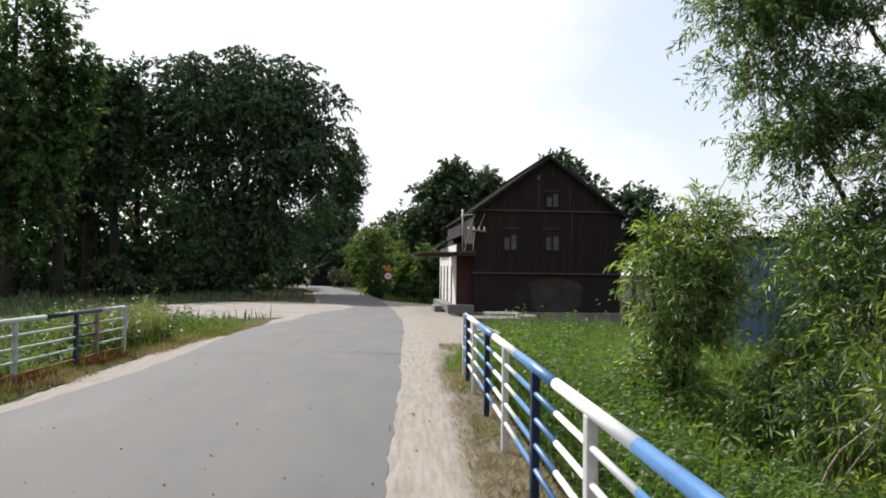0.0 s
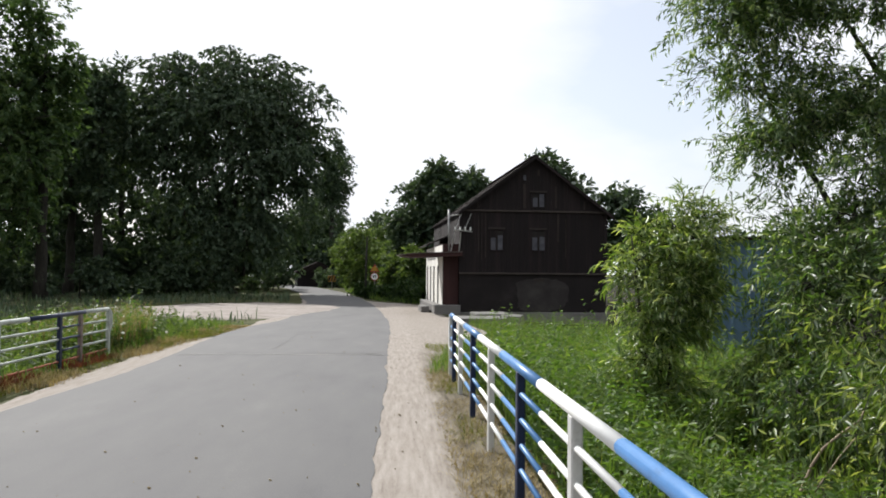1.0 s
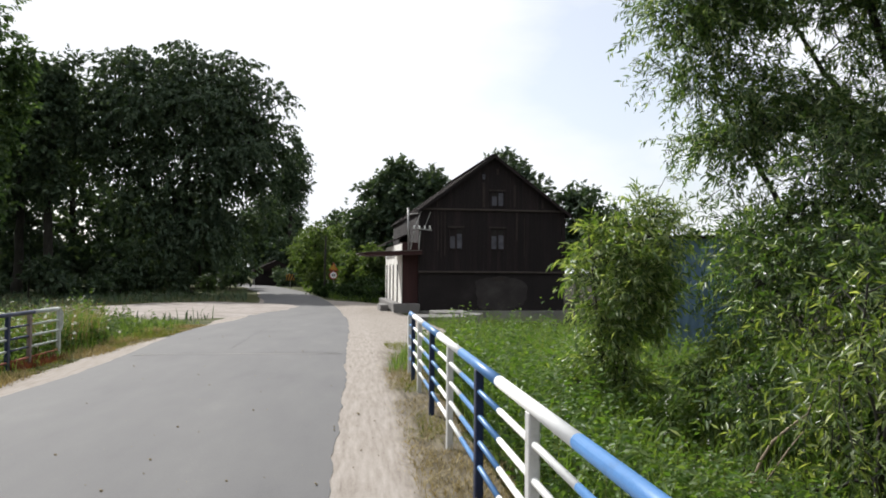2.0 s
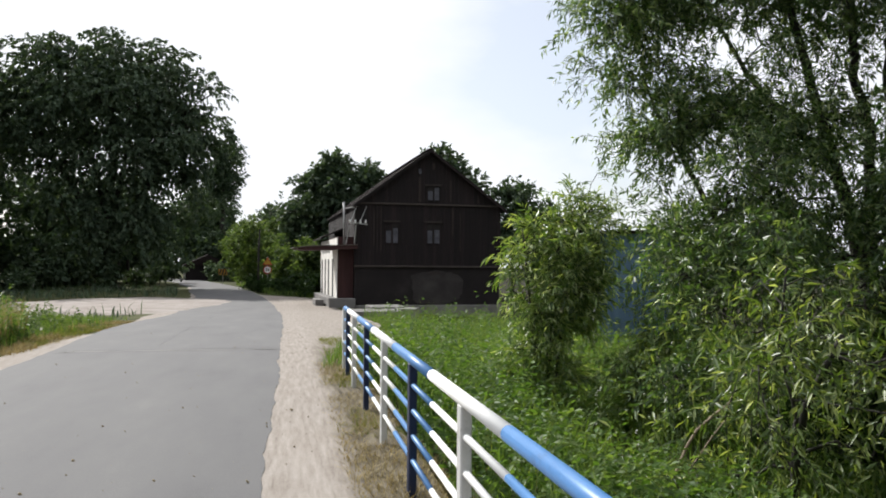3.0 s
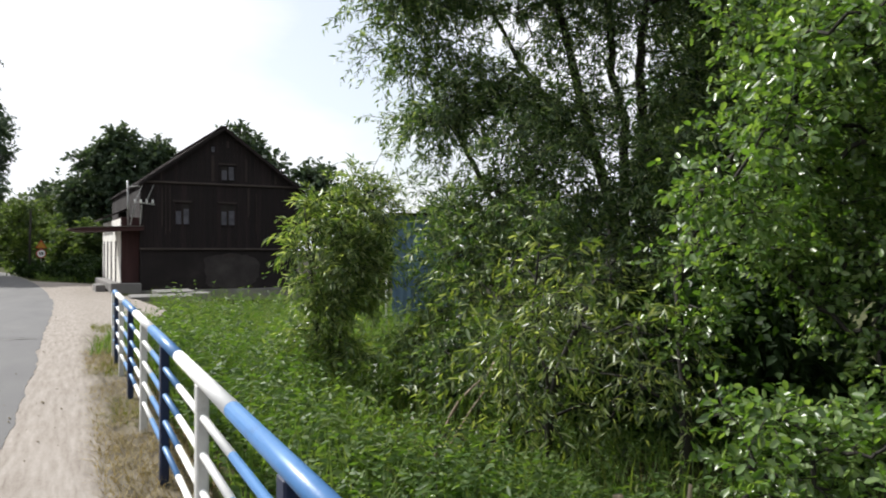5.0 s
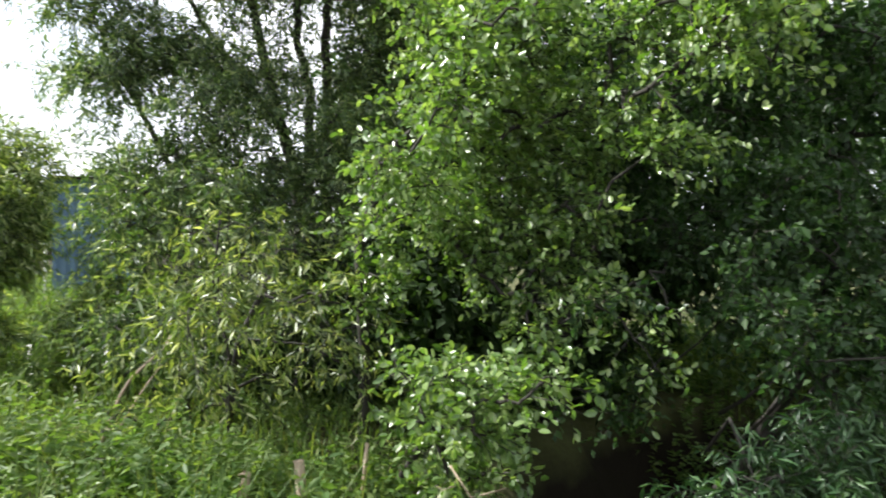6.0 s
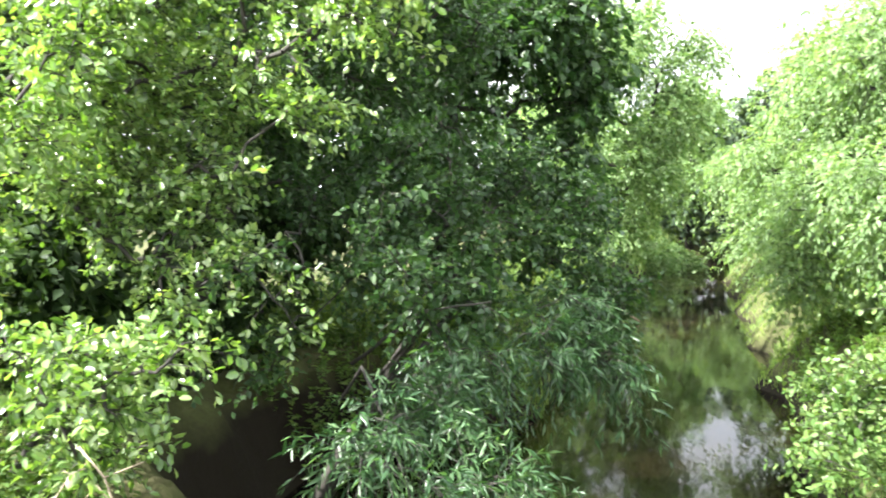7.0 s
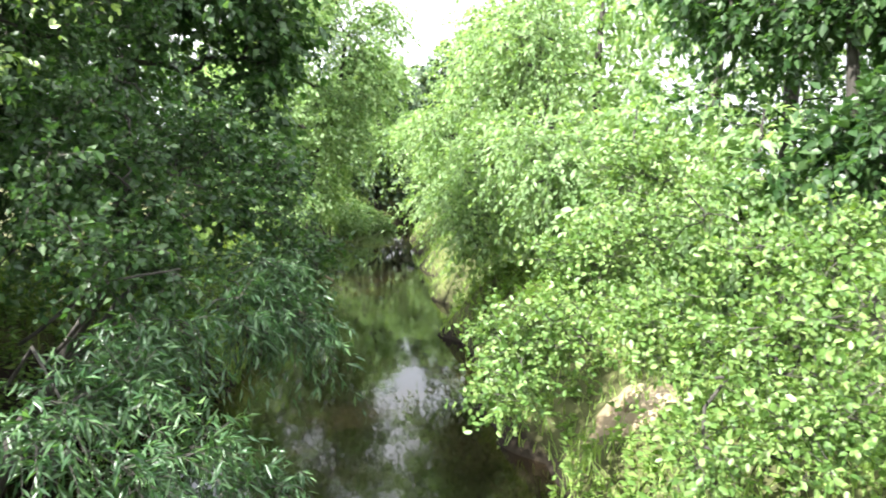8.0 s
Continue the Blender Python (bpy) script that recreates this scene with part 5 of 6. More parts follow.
make_tree("alder_tree", (8.6, -6.2, -0.7), [(0, 0, -0.3, 0.14), (0.0, 0.2, 1.4, 0.12), (0.0, 0.5, 2.8, 0.09), (0.1, 0.6, 4.4, 0.05)],
          ball_lobes([(0.26, 1.35, 3.87, 1.10), (-0.59, 0.84, 3.23, 0.91), (-0.83, 1.27, 2.44, 0.70), (1.39, 1.47, 4.39, 0.97), (-1.20, 0.78, 2.34, 0.86), (-0.16, 0.82, 4.20, 1.10), (-0.61, 0.12, 3.80, 1.10)], 260),
          K_FARALDER, "dark green tree behind the sunlit bush", "tree", 70, "", M_BARK, True)
make_tree("bush", (38.0, -7.0, -0.8), [(0, 0, -0.3, 0.1), (0, 1.5, 0.3, 0.08), (0, 2.5, 1.5, 0.05)],
          ball_lobes([(-1.5, 1.6, 0.6, 1.3), (0.5, 1.8, 2.0, 1.5), (2.2, 2.6, 3.5, 1.8), (5.0, 4.5, 3.0, 2.2), (6.0, 6.5, 2.4, 2.0), (7.0, 5.5, 5.0, 2.0)], 220),
          K_FARBRIGHT, "distant bushes closing the view along the river", "bush", 71, "", M_BARK, True)


def bank_tree(name, x, y, h, radius, kind, label, seed, low=0.0, n=14, twigs=200, category="tree", group=""):
    b = gz(x, y)
    half, c0 = h * (1 - low) / 2, h * (low + 1) / 2
    s = min(radius, half) * 0.5
    lobes = lumps(seed, n, (0, 0, c0), (radius - s * 0.8, radius - s * 0.8, half - s * 0.8), s, twigs)
    trunk = [(0, 0, -0.2, 0.018 * h), (0.1, 0.1, h * 0.3, 0.014 * h), (0, 0.1, h * 0.6, 0.009 * h), (0.1, 0, h * 0.85, 0.004 * h)]
    return make_tree(name, (x, y, b), trunk, lobes, kind, label, category, seed, group)


NB, SB = "trees on the shaded bank", "trees on the sunny bank"
for k, (x, y, h, rad) in enumerate(((10.0, 9.2, 7.4, 1.9), (10.6, 8.0, 7.4, 1.7), (9.6, 6.4, 6.5, 2.0), (12.5, 8.0, 8.5, 2.8), (11.5, 5.2, 7.5, 1.9), (11.3, 11.0, 7.0, 1.4), (14.8, 3.9, 6.3, 1.9))):
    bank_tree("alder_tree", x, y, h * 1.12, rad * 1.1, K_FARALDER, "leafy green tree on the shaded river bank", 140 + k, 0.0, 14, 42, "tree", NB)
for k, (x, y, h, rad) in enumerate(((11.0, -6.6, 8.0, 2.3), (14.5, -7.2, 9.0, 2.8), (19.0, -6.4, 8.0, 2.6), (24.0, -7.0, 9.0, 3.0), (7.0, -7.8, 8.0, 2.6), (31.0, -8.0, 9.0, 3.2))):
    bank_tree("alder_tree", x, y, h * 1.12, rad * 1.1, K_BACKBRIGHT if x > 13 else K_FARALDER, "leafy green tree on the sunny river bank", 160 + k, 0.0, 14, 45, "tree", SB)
# thicket leaves take a darker tone to stand for the deep shade
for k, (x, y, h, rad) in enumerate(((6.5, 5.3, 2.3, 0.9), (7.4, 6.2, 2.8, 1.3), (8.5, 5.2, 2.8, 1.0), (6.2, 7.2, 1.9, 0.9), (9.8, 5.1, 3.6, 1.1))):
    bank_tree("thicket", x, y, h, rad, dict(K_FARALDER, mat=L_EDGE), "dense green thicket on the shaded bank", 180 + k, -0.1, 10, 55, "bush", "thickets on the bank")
for k, (x, y, h, rad) in enumerate(((36.5, -0.6, 2.4, 1.3), (39.0, -2.0, 2.6, 1.4), (10.4, -4.3, 3.2, 1.1), (12.2, -4.6, 3.6, 1.3), (14.6, -4.4, 3.4, 1.3), (17.2, -4.6, 4.2, 1.5), (20.5, -4.9, 4.0, 1.5), (9.2, -5.0, 3.4, 1.1))):
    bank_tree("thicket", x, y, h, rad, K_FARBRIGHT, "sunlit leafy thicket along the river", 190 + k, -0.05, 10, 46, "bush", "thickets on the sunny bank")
for k, (x, y, h, rad) in enumerate(((34.0, 2.6, 9.5, 3.0), (43.0, -2.6, 11.4, 3.6), (45.0, -8.0, 11.4, 3.6), (40.0, 6.0, 10.0, 3.6))):
    bank_tree("thicket", x + 0.5, y + 0.4, 4.2, 2.6, dict(K_DEEP, leaf=0.3, width=0.2), "dark thicket where the river bends away", 330 + k, -0.1, 9, 50, "bush", "thickets on the bank")
    bank_tree("alder_tree", x, y, h, rad, dict(K_BACKBRIGHT, leaf=0.28, width=0.16), "pale tree where the river bends out of sight", 170 + k, 0.0, 12, 48, "tree", NB)


for k, (x, y, h, rad) in enumerate(((48.0, -1.0, 10.6, 4.2), (49.0, -6.5, 10.8, 4.2), (50.0, -12.0, 9.5, 4.5), (47.0, 5.0, 10.0, 4.2))):
    bank_tree("tree", x, y, h, rad, K_DEEP, "dark wood beyond the bend of the river", 350 + k, -0.1, 14, 40, "tree", NB)


# ---- ground cover ----
def blades(name, x, y, height, width, lean, mat, label, seed, category="grass"):
    """Single grass blades, each a bent strip of three faces."""
    r = np.random.default_rng(seed)
    n = len(x)
    z = ground_level(x, y)
    p = np.stack([x, y, z - 0.02], 1)
    a = r.uniform(0, 2 * np.pi, n)
    out = np.stack([np.cos(a), np.sin(a), np.zeros(n)], 1)
    side = np.stack([-np.sin(a), np.cos(a), np.zeros(n)], 1) * (width * r.uniform(0.6, 1.2, n))[:, None]
    h = height * r.uniform(0.5, 1.25, n) * (1.0 + 0.35 * wave_noise(np.stack([x, y, x * 0], 1), 1.1, 33))
    k = lean * r.uniform(0.3, 1.4, n) * h
    up = np.array([0, 0, 1.0])
    mid = p + up * (h * 0.6)[:, None] + out * (k * 0.3)[:, None]
    tip = p + up * h[:, None] + out * k[:, None]
    co = np.stack([p - side, p + side, mid + side * 0.8, mid - side * 0.8, tip], 1).reshape(-1, 3)
    q = np.arange(n)[:, None] * 5
    f = np.concatenate([q + np.array([[0, 1, 2]]), q + np.array([[0, 2, 3]]), q + np.array([[3, 2, 4]])])
    return tagged(new(name, array_mesh(name, co, f, mat)), label, category, "", "stuff")


def herbs(name, x, y, height, leaf, width, per, mat, label, seed, broad=True, category="herbs"):
    """Leafy stems: leaves set round an upright stem."""
    r = np.random.default_rng(seed)
    n = len(x)
    z = ground_level(x, y)
    h = height * r.uniform(0.4, 1.3, n) * np.maximum(0.25, 1.0 + 0.5 * wave_noise(np.stack([x, y, x * 0], 1), 1.3, 31) + 0.25 * wave_noise(np.stack([x, y, x * 0], 1), 4.0, 32))
    tilt = r.normal(size=(n, 2)) * 0.16
    f = r.uniform(0.2, 1.0, (n, per))
    pos = np.stack([x[:, None] + tilt[:, :1] * h[:, None] * f, y[:, None] + tilt[:, 1:] * h[:, None] * f, z[:, None] + h[:, None] * f], 2).reshape(-1, 3)
    a = r.uniform(0, 2 * np.pi, n * per)
    way = unit(np.stack([np.cos(a), np.sin(a), r.normal(size=n * per) * 0.35 + 0.1], 1))
    nrm = unit(np.array([0, 0, 1.0]) + r.normal(size=way.shape) * 0.7)
    s = r.uniform(0.6, 1.25, n * per) * (1.2 - 0.5 * f.ravel())
    co, fc = leaf_arrays(pos, way, nrm, leaf * s, width * s, broad)
    return tagged(new(name, array_mesh(name, co, fc, mat)), label, category, "", "stuff")


def scatter(seed, n, x0, x1, y0, y1, keep):
    r = np.random.default_rng(seed)
    x, y = r.uniform(x0, x1, n), r.uniform(y0, y1, n)
    k = keep(x, y, r)
    return x[k], y[k]


def off_water(x, y, r):
    return (np.abs(y - river_mid(x)) > 2.6) & (y > 2.6 + 2.2 * smooth((x - 3.2) / 2.0))


mx, my = scatter(101, 46000, 1.35, 13.0, 2.2, 30.0, lambda x, y, r: off_water(x, y, r) & (x > 1.35 + 1.7 * smooth((y - 13) / 9)) & (r.random(len(x)) < np.clip(1.25 - y / 40, 0.2, 1) * (0.6 + 0.4 * smooth((y - 7.0) / 5.0))))
blades("meadow_grass", mx, my, 0.5, 0.006, 0.55, L_GRASS, "lush green meadow grass beside the bridge", 102)
hx, hy = scatter(103, 7800, 1.4, 9.0, 2.4, 15.0, lambda x, y, r: off_water(x, y, r) & (wave_noise(np.stack([x, y, x * 0], 1), 1.1, 7) > -0.35))
herbs("meadow_herbs", hx, hy, 0.55, 0.10, 0.042, 11, L_HERB, "dense leafy green herbs and nettles", 104, False)
hx, hy = scatter(105, 2200, 3.2, 14.0, 12.0, 28.0, lambda x, y, r: wave_noise(np.stack([x, y, x * 0], 1), 0.8, 8) > -0.2)
herbs("meadow_herbs", hx, hy, 0.55, 0.13, 0.06, 12, L_HERB, "leafy green herbs in the meadow", 106, False)
hx, hy = scatter(151, 1500, 1.5, 9.0, 2.6, 15.0, lambda x, y, r: off_water(x, y, r) & (wave_noise(np.stack([x, y, x * 0], 1), 1.6, 17) > 0.25))
herbs("tall_herbs", hx, hy, 0.85, 0.12, 0.042, 18, L_HERB, "taller clumps of leafy herbs in the meadow", 152, False)
hx, hy = scatter(157, 420, 2.5, 5.4, 9.2, 11.0, lambda x, y, r: ((x - 3.7) / 1.3) ** 2 + ((y - 10.1) / 0.8) ** 2 < 1)
herbs("tall_herbs", hx, hy, 0.75, 0.12, 0.04, 18, L_HERB, "tall herbs round the foot of the young willow", 158, False)
hx, hy = scatter(153, 3800, 1.4, 6.5, 8.0, 17.0, lambda x, y, r: (x > 1.35 + 1.7 * smooth((y - 13) / 9)) & (wave_noise(np.stack([x, y, x * 0], 1), 1.3, 19) > -0.1))
blades("tall_meadow_grass", hx, hy, 0.72, 0.007, 0.6, L_GRASS, "taller pale green grass tufts in the meadow", 154)
sx, sy = scatter(141, 800, 1.5, 10.0, 3.0, 30.0, lambda x, y, r: off_water(x, y, r) & (x > 1.5 + 1.7 * smooth((y - 13) / 9)))
blades("seeding_grass", sx, sy, 0.75, 0.0025, 0.35, L_MOSS, "thin straw-coloured seed stalks in the meadow", 142)
sx, sy = scatter(143, 12, 2.0, 6.5, 5.0, 14.0, off_water)
herbs("umbel_flowers", sx, sy, 0.75, 0.035, 0.035, 14, L_FLOWER, "dull white umbel flowers in the meadow", 144)
hx, hy = scatter(145, 1900, 2.6, 16.0, -6.0, -1.7, lambda x, y, r: (ground_level(x, y) > -1.7) & (((x - 7.75) / 1.0) ** 2 + ((y + 2.85) / 0.45) ** 2 > 1))
herbs("bank_herbs", hx, hy, 0.5, 0.10, 0.05, 14, L_BANKHERB, "sunlit leafy herbs on the river bank", 146, False)
hx, hy = scatter(147, 1800, 8.5, 14.0, 1.8, 6.5, lambda x, y, r: (np.abs(y - river_mid(x)) > 2.2))
herbs("bank_herbs", hx, hy, 0.6, 0.10, 0.045, 14, L_HERB, "dark leafy herbs on the shaded bank", 148, False)
hx, hy = scatter(161, 560, 2.6, 4.8, 2.6, 5.4, lambda x, y, r: ground_level(x, y) > -1.45)
herbs("bank_herbs", hx, hy, 0.5, 0.11, 0.042, 13, L_HERB, "leafy herbs and nettles at the top of the river bank", 162, False)
gx, gy = scatter(163, 5000, 33.0, 47.0, -9.0, 3.0, lambda x, y, r: ground_level(x, y) > -1.8)
blades("bank_grass", gx, gy, 0.6, 0.03, 0.6, L_GRASS, "rank grass on the bank where the river bends", 164)
# strip between sand and rail
sx, sy = scatter(107, 12500, 0.72, 1.45, 2.0, 14.0, lambda x, y, r: wave_noise(np.stack([x, y, x * 0], 1), 2.4, 9) > -0.25)
blades("dry_grass", sx, sy, 0.085, 0.004, 1.5, L_DRY, "flattened dry straw-coloured grass along the railing", 108)
sx, sy = scatter(155, 12000, 0.74, 1.5, 2.0, 15.0, lambda x, y, r: wave_noise(np.stack([x, y, x * 0], 1), 3.1, 21) > 0.2)
blades("verge_grass", sx, sy, 0.07, 0.004, 1.0, L_MOSS, "short yellow-green grass on the dry soil by the railing", 156)
sx, sy = scatter(109, 9000, 0.9, 1.6, 2.0, 17.0, lambda x, y, r: wave_noise(np.stack([x, y, x * 0], 1), 2.1, 10) > 0.25 - 0.3 * smooth((y - 9) / 4))
blades("verge_grass", sx, sy, 0.11, 0.004, 0.9, L_MOSS, "short green grass along the railing", 110)
sx, sy = scatter(131, 5000, 0.75, 2.6, 12.2, 21.0, lambda x, y, r: (x > 0.75 + (y - 12.0) * 0.16) & (x < 2.2 + (y - 13) * 0.1))
blades("verge_grass", sx, sy, 0.3, 0.006, 0.6, L_GRASS, "green grass growing round the end of the railing", 132)
# left side
lx, ly = scatter(111, 12000, -13.0, -4.75, 6.0, 27.0, lambda x, y, r: ((x + 8.6) / 6.4) ** 2 + ((y - 38.5 - 0.3 * (x + 8.6)) / 9.5) ** 2 > 1.0)
blades("verge_grass", lx, ly, 0.34, 0.007, 0.6, L_GRASS, "green grass behind the far railing", 112)
lx, ly = scatter(149, 1700, -11.0, -5.1, 7.0, 24.0, lambda x, y, r: ((x + 8.6) / 6.4) ** 2 + ((y - 38.5 - 0.3 * (x + 8.6)) / 9.5) ** 2 > 1.0)
herbs("roadside_herbs", lx, ly, 0.45, 0.14, 0.07, 12, L_SHRUB, "leafy green weeds behind the far railing", 150, False)
lx, ly = scatter(113, 15000, -5.4, -4.28, 6.0, 25.0, lambda x, y, r: wave_noise(np.stack([x, y, x * 0], 1), 1.6, 11) > -0.2 + 0.9 * smooth((x + 4.7) / 0.4))
blades("dry_grass", lx, ly, 0.14, 0.006, 0.9, L_DRY, "dry yellow grass at the far edge of the road", 114)
lx, ly = scatter(165, 5200, -4.7, -4.22, 11.0, 26.0, lambda x, y, r: (x < road_mid(y) - 2.22 + 0.08 * np.sin(y * 1.7)) & (wave_noise(np.stack([x, y, x * 0], 1), 2.6, 23) > -0.35))
blades("dry_grass", lx, ly, 0.06, 0.007, 1.3, L_DRY, "flattened brown grass at the edge of the asphalt", 166)
lx, ly = scatter(133, 16000, -5.3, -4.35, 5.0, 23.0, lambda x, y, r: (x < -4.42 + 0.22 * np.sin(y * 1.3) * np.sin(y * 0.37 + 1)) & (wave_noise(np.stack([x, y, x * 0], 1), 2.2, 12) > -0.6))
blades("verge_grass", lx, ly, 0.085, 0.006, 0.8, L_MOSS, "short yellow-green grass between road and railing", 134)
lx, ly = scatter(135, 3200, -5.2, -4.75, 10.6, 14.6, lambda x, y, r: wave_noise(np.stack([x, y, x * 0], 1), 1.8, 13) > -0.3)
blades("red_sorrel", lx, ly, 0.16, 0.008, 0.5, L_SORREL, "rusty red sorrel growing at the foot of the railing", 136)
lx, ly = scatter(115, 5000, -6.8, -5.0, 14.6, 19.5, lambda x, y, r: (x + 5.9) ** 2 + ((y - 16.6) / 2.2) ** 2 < 0.9)
blades("tall_dry_grass", lx[::3], ly[::3], 0.95, 0.005, 0.5, L_DRY, "tuft of tall straw-coloured grass by the railing end", 116)
blades("verge_grass", lx[1::3], ly[1::3], 0.7, 0.008, 0.5, L_GRASS, "tall green grass by the railing end", 137)
herbs("flowering_herbs", lx[:600], ly[:600], 0.75, 0.12, 0.05, 14, L_HERB, "tall herbs by the railing end", 117, False)
herbs("white_flowers", lx[300:316] + 0.5, ly[300:316] - 0.2, 0.95, 0.06, 0.06, 6, L_FLOWER, "small white wild flowers by the railing end", 118)
# the wood's shadow on this grass is put into its leaf colour
lx, ly = scatter(119, 12000, -44.0, -5.0, 24.0, 66.0, lambda x, y, r: (((x + 8.6) / 6.5) ** 2 + ((y - 38.5 - 0.3 * (x + 8.6)) / 9.6) ** 2 > 1.0) & (x < road_mid(y) - 3.0))
blades("meadow_grass", lx, ly, 0.4, 0.022, 0.6, L_FOREST, "grass below the wood, darkened for the shade on it", 120)
lx, ly = scatter(121, 11000, -7.0, 4.0, 47.0, 75.0, lambda x, y, r: (x > road_mid(y) + 2.7 + 2.3 * (1 - smooth((y - 47) / 6))) & (x < road_mid(y) + 8.5))
blades("verge_grass", lx, ly, 0.45, 0.016, 0.6, L_GRASS, "green roadside grass beyond the house", 122)
# river banks
lx, ly = scatter(123, 52000, 3.0, 34.0, -9.0, -1.5, lambda x, y, r: (ground_level(x, y) > -1.82) & (np.abs(y - river_mid(x)) < 4.2 + 2.0 * (r.random(len(x)) < 0.3)) & ((((x - 7.75) / 0.85) ** 2 + ((y + 2.85) / 0.35) ** 2 > 1) | (r.random(len(x)) < 0.2)))
blades("bank_grass", lx, ly, 0.15, 0.008, 0.9, leaf_mat("bank_blade", [(0.1, (0.12, 0.20, 0.05)), (0.9, (0.24, 0.34, 0.10))], (1.5, 1.5, 0.5), 0.4, 0.65, 0.15), "bright green grass on the sunny river bank", 124)
lx, ly = scatter(125, 16000, 10.0, 34.0, 1.0, 7.0, lambda x, y, r: (np.abs(y - river_mid(x)) > 2.15) & (np.abs(y - river_mid(x)) < 6.0))
blades("bank_grass", lx, ly, 0.45, 0.016, 0.7, L_GRASS, "green grass on the shaded river bank", 126)


# ---- the wooden mill house ----
HOUSE = pose(3.35, 37.0, 0, 0, 0, 3.0)
W, D, EAVE, APEX, BAND, FOOT = 7.2, 12.0, 4.55, 7.22, 1.55, -1.3
house = thing("wooden_house", HOUSE, "old dark brown wooden mill house with a tin gable roof", "house")


def board_row(x0, x1, y, z0, top, step, seed, mat, swap=False, thick=0.022):
    """Upright boards with narrow gaps, each a part of the house; top(x) gives the upper end."""
    r = np.random.default_rng(seed)
    x = x0
    while x < x1 - 0.02:
        w = min(step * r.uniform(0.85, 1.15), x1 - x)
        t = thick + r.uniform(0, 0.014)
        za, zb = top(x + 0.006), top(x + w - 0.006)
        a, b, dz = x + 0.003, x + w - 0.003, z0 - r.uniform(0, 0.03)
        geo = Geo()
        geo.v = [(a, y - t, dz), (b, y - t, dz), (b, y - t, zb), (a, y - t, za), (a, y, dz), (b, y, dz), (b, y, zb), (a, y, za)]
        if swap:
            geo.v = [(q, p, z) for p, q, z in geo.v]
        geo.f = [(0, 1, 2, 3), (0, 4, 5, 1), (1, 5, 6, 2), (3, 2, 6, 7), (0, 3, 7, 4)]
        part("board", geo, mat, house)
        x += w


def gable_top(x):
    return EAVE + (APEX - EAVE) * (1 - abs(x - W / 2) / (W / 2)) - 0.05


core = Geo().prism([(0.03, BAND), (W - 0.03, BAND), (W - 0.03, EAVE - 0.05), (W / 2, APEX - 0.12), (0.03, EAVE - 0.05)], "y", 0.0, D)
part("wall_core", core, M_DARK, house)
board_row(0, W, -0.001, BAND + 0.05, lambda x: EAVE - 0.02, 0.17, 5, M_BOARD)
board_row(0.05, W - 0.05, -0.05, EAVE + 0.06, gable_top, 0.19, 6, M_BOARD)
part("base_wall", Geo().box(0, W, 0, D, FOOT, BAND), M_RENDER, house, "stained dark rendered ground-floor wall")
pr = np.random.default_rng(19)
patch_edge = [(3.95 + (1.28 + 0.12 * math.sin(3 * a + 1) + pr.normal() * 0.05) * math.copysign(abs(math.cos(a)) ** 0.6, math.cos(a)), 0.52 + (0.80 + pr.normal() * 0.04) * math.copysign(abs(math.sin(a)) ** 0.6, math.sin(a))) for a in (2 * math.pi * k / 40 for k in range(40))]
part("render_patch", Geo().prism(patch_edge, "y", -0.004, 0.01), M_PATCHRENDER, house, "paler grey patch of render")
# pale piece added in place of a bright gap at the roof edge
part("bright_gap", Geo().box(5.36, 5.55, -0.40, -0.375, 5.90, 6.02), M_DIMWHITE, house, "pale piece standing for a bright gap at the bargeboard")
part("plinth", Geo().box(-0.05, W + 0.06, -0.14, 0.02, FOOT, -0.32), M_CONCRETE, house, "pale concrete plinth", bevel=0.02)
part("band", Geo().box(-0.06, W + 0.04, -0.11, 0.0, BAND - 0.05, BAND + 0.045), M_BANDWOOD, house, "weathered horizontal board over the base wall", bevel=0.01)
part("band", Geo().box(-0.04, W + 0.02, -0.12, -0.03, EAVE - 0.03, EAVE + 0.06), M_BANDWOOD, house, "weathered horizontal board under the gable", bevel=0.01)
part("corner_board", Geo().box(-0.05, 0.12, -0.06, 0.02, BAND + 0.06, EAVE - 0.05), M_BOARD, house)
part("corner_board", Geo().box(W - 0.12, W + 0.05, -0.06, 0.02, BAND + 0.06, EAVE - 0.05), M_BOARD, house)
board_row(0, D, 0.0, BAND, lambda x: EAVE - 0.06, 0.2, 7, M_BOARD, True)
# loose pale boards on the front
for x, z0, z1, w in ((0.86, 2.55, 4.3, 0.05), (1.02, 2.2, 4.45, 0.035), (1.2, 2.3, 4.4, 0.05), (4.75, 3.1, 4.45, 0.07), (5.15, 2.3, 4.2, 0.04)):
    part("loose_board", Geo().box(x, x + w, -0.062, -0.036, z0, z1), M_LOOSE, house)
for x, z0, z1, w in ((0.8, 4.68, 5.0, 0.06), (3.05, 4.7, 5.9, 0.12), (3.75, 6.3, 6.6, 0.1), (4.62, 4.75, 5.8, 0.09), (6.05, 4.68, 5.1, 0.06)):
    part("loose_board", Geo().box(x, x + w, -0.105, -0.076, z0, z1), M_LOOSE, house)


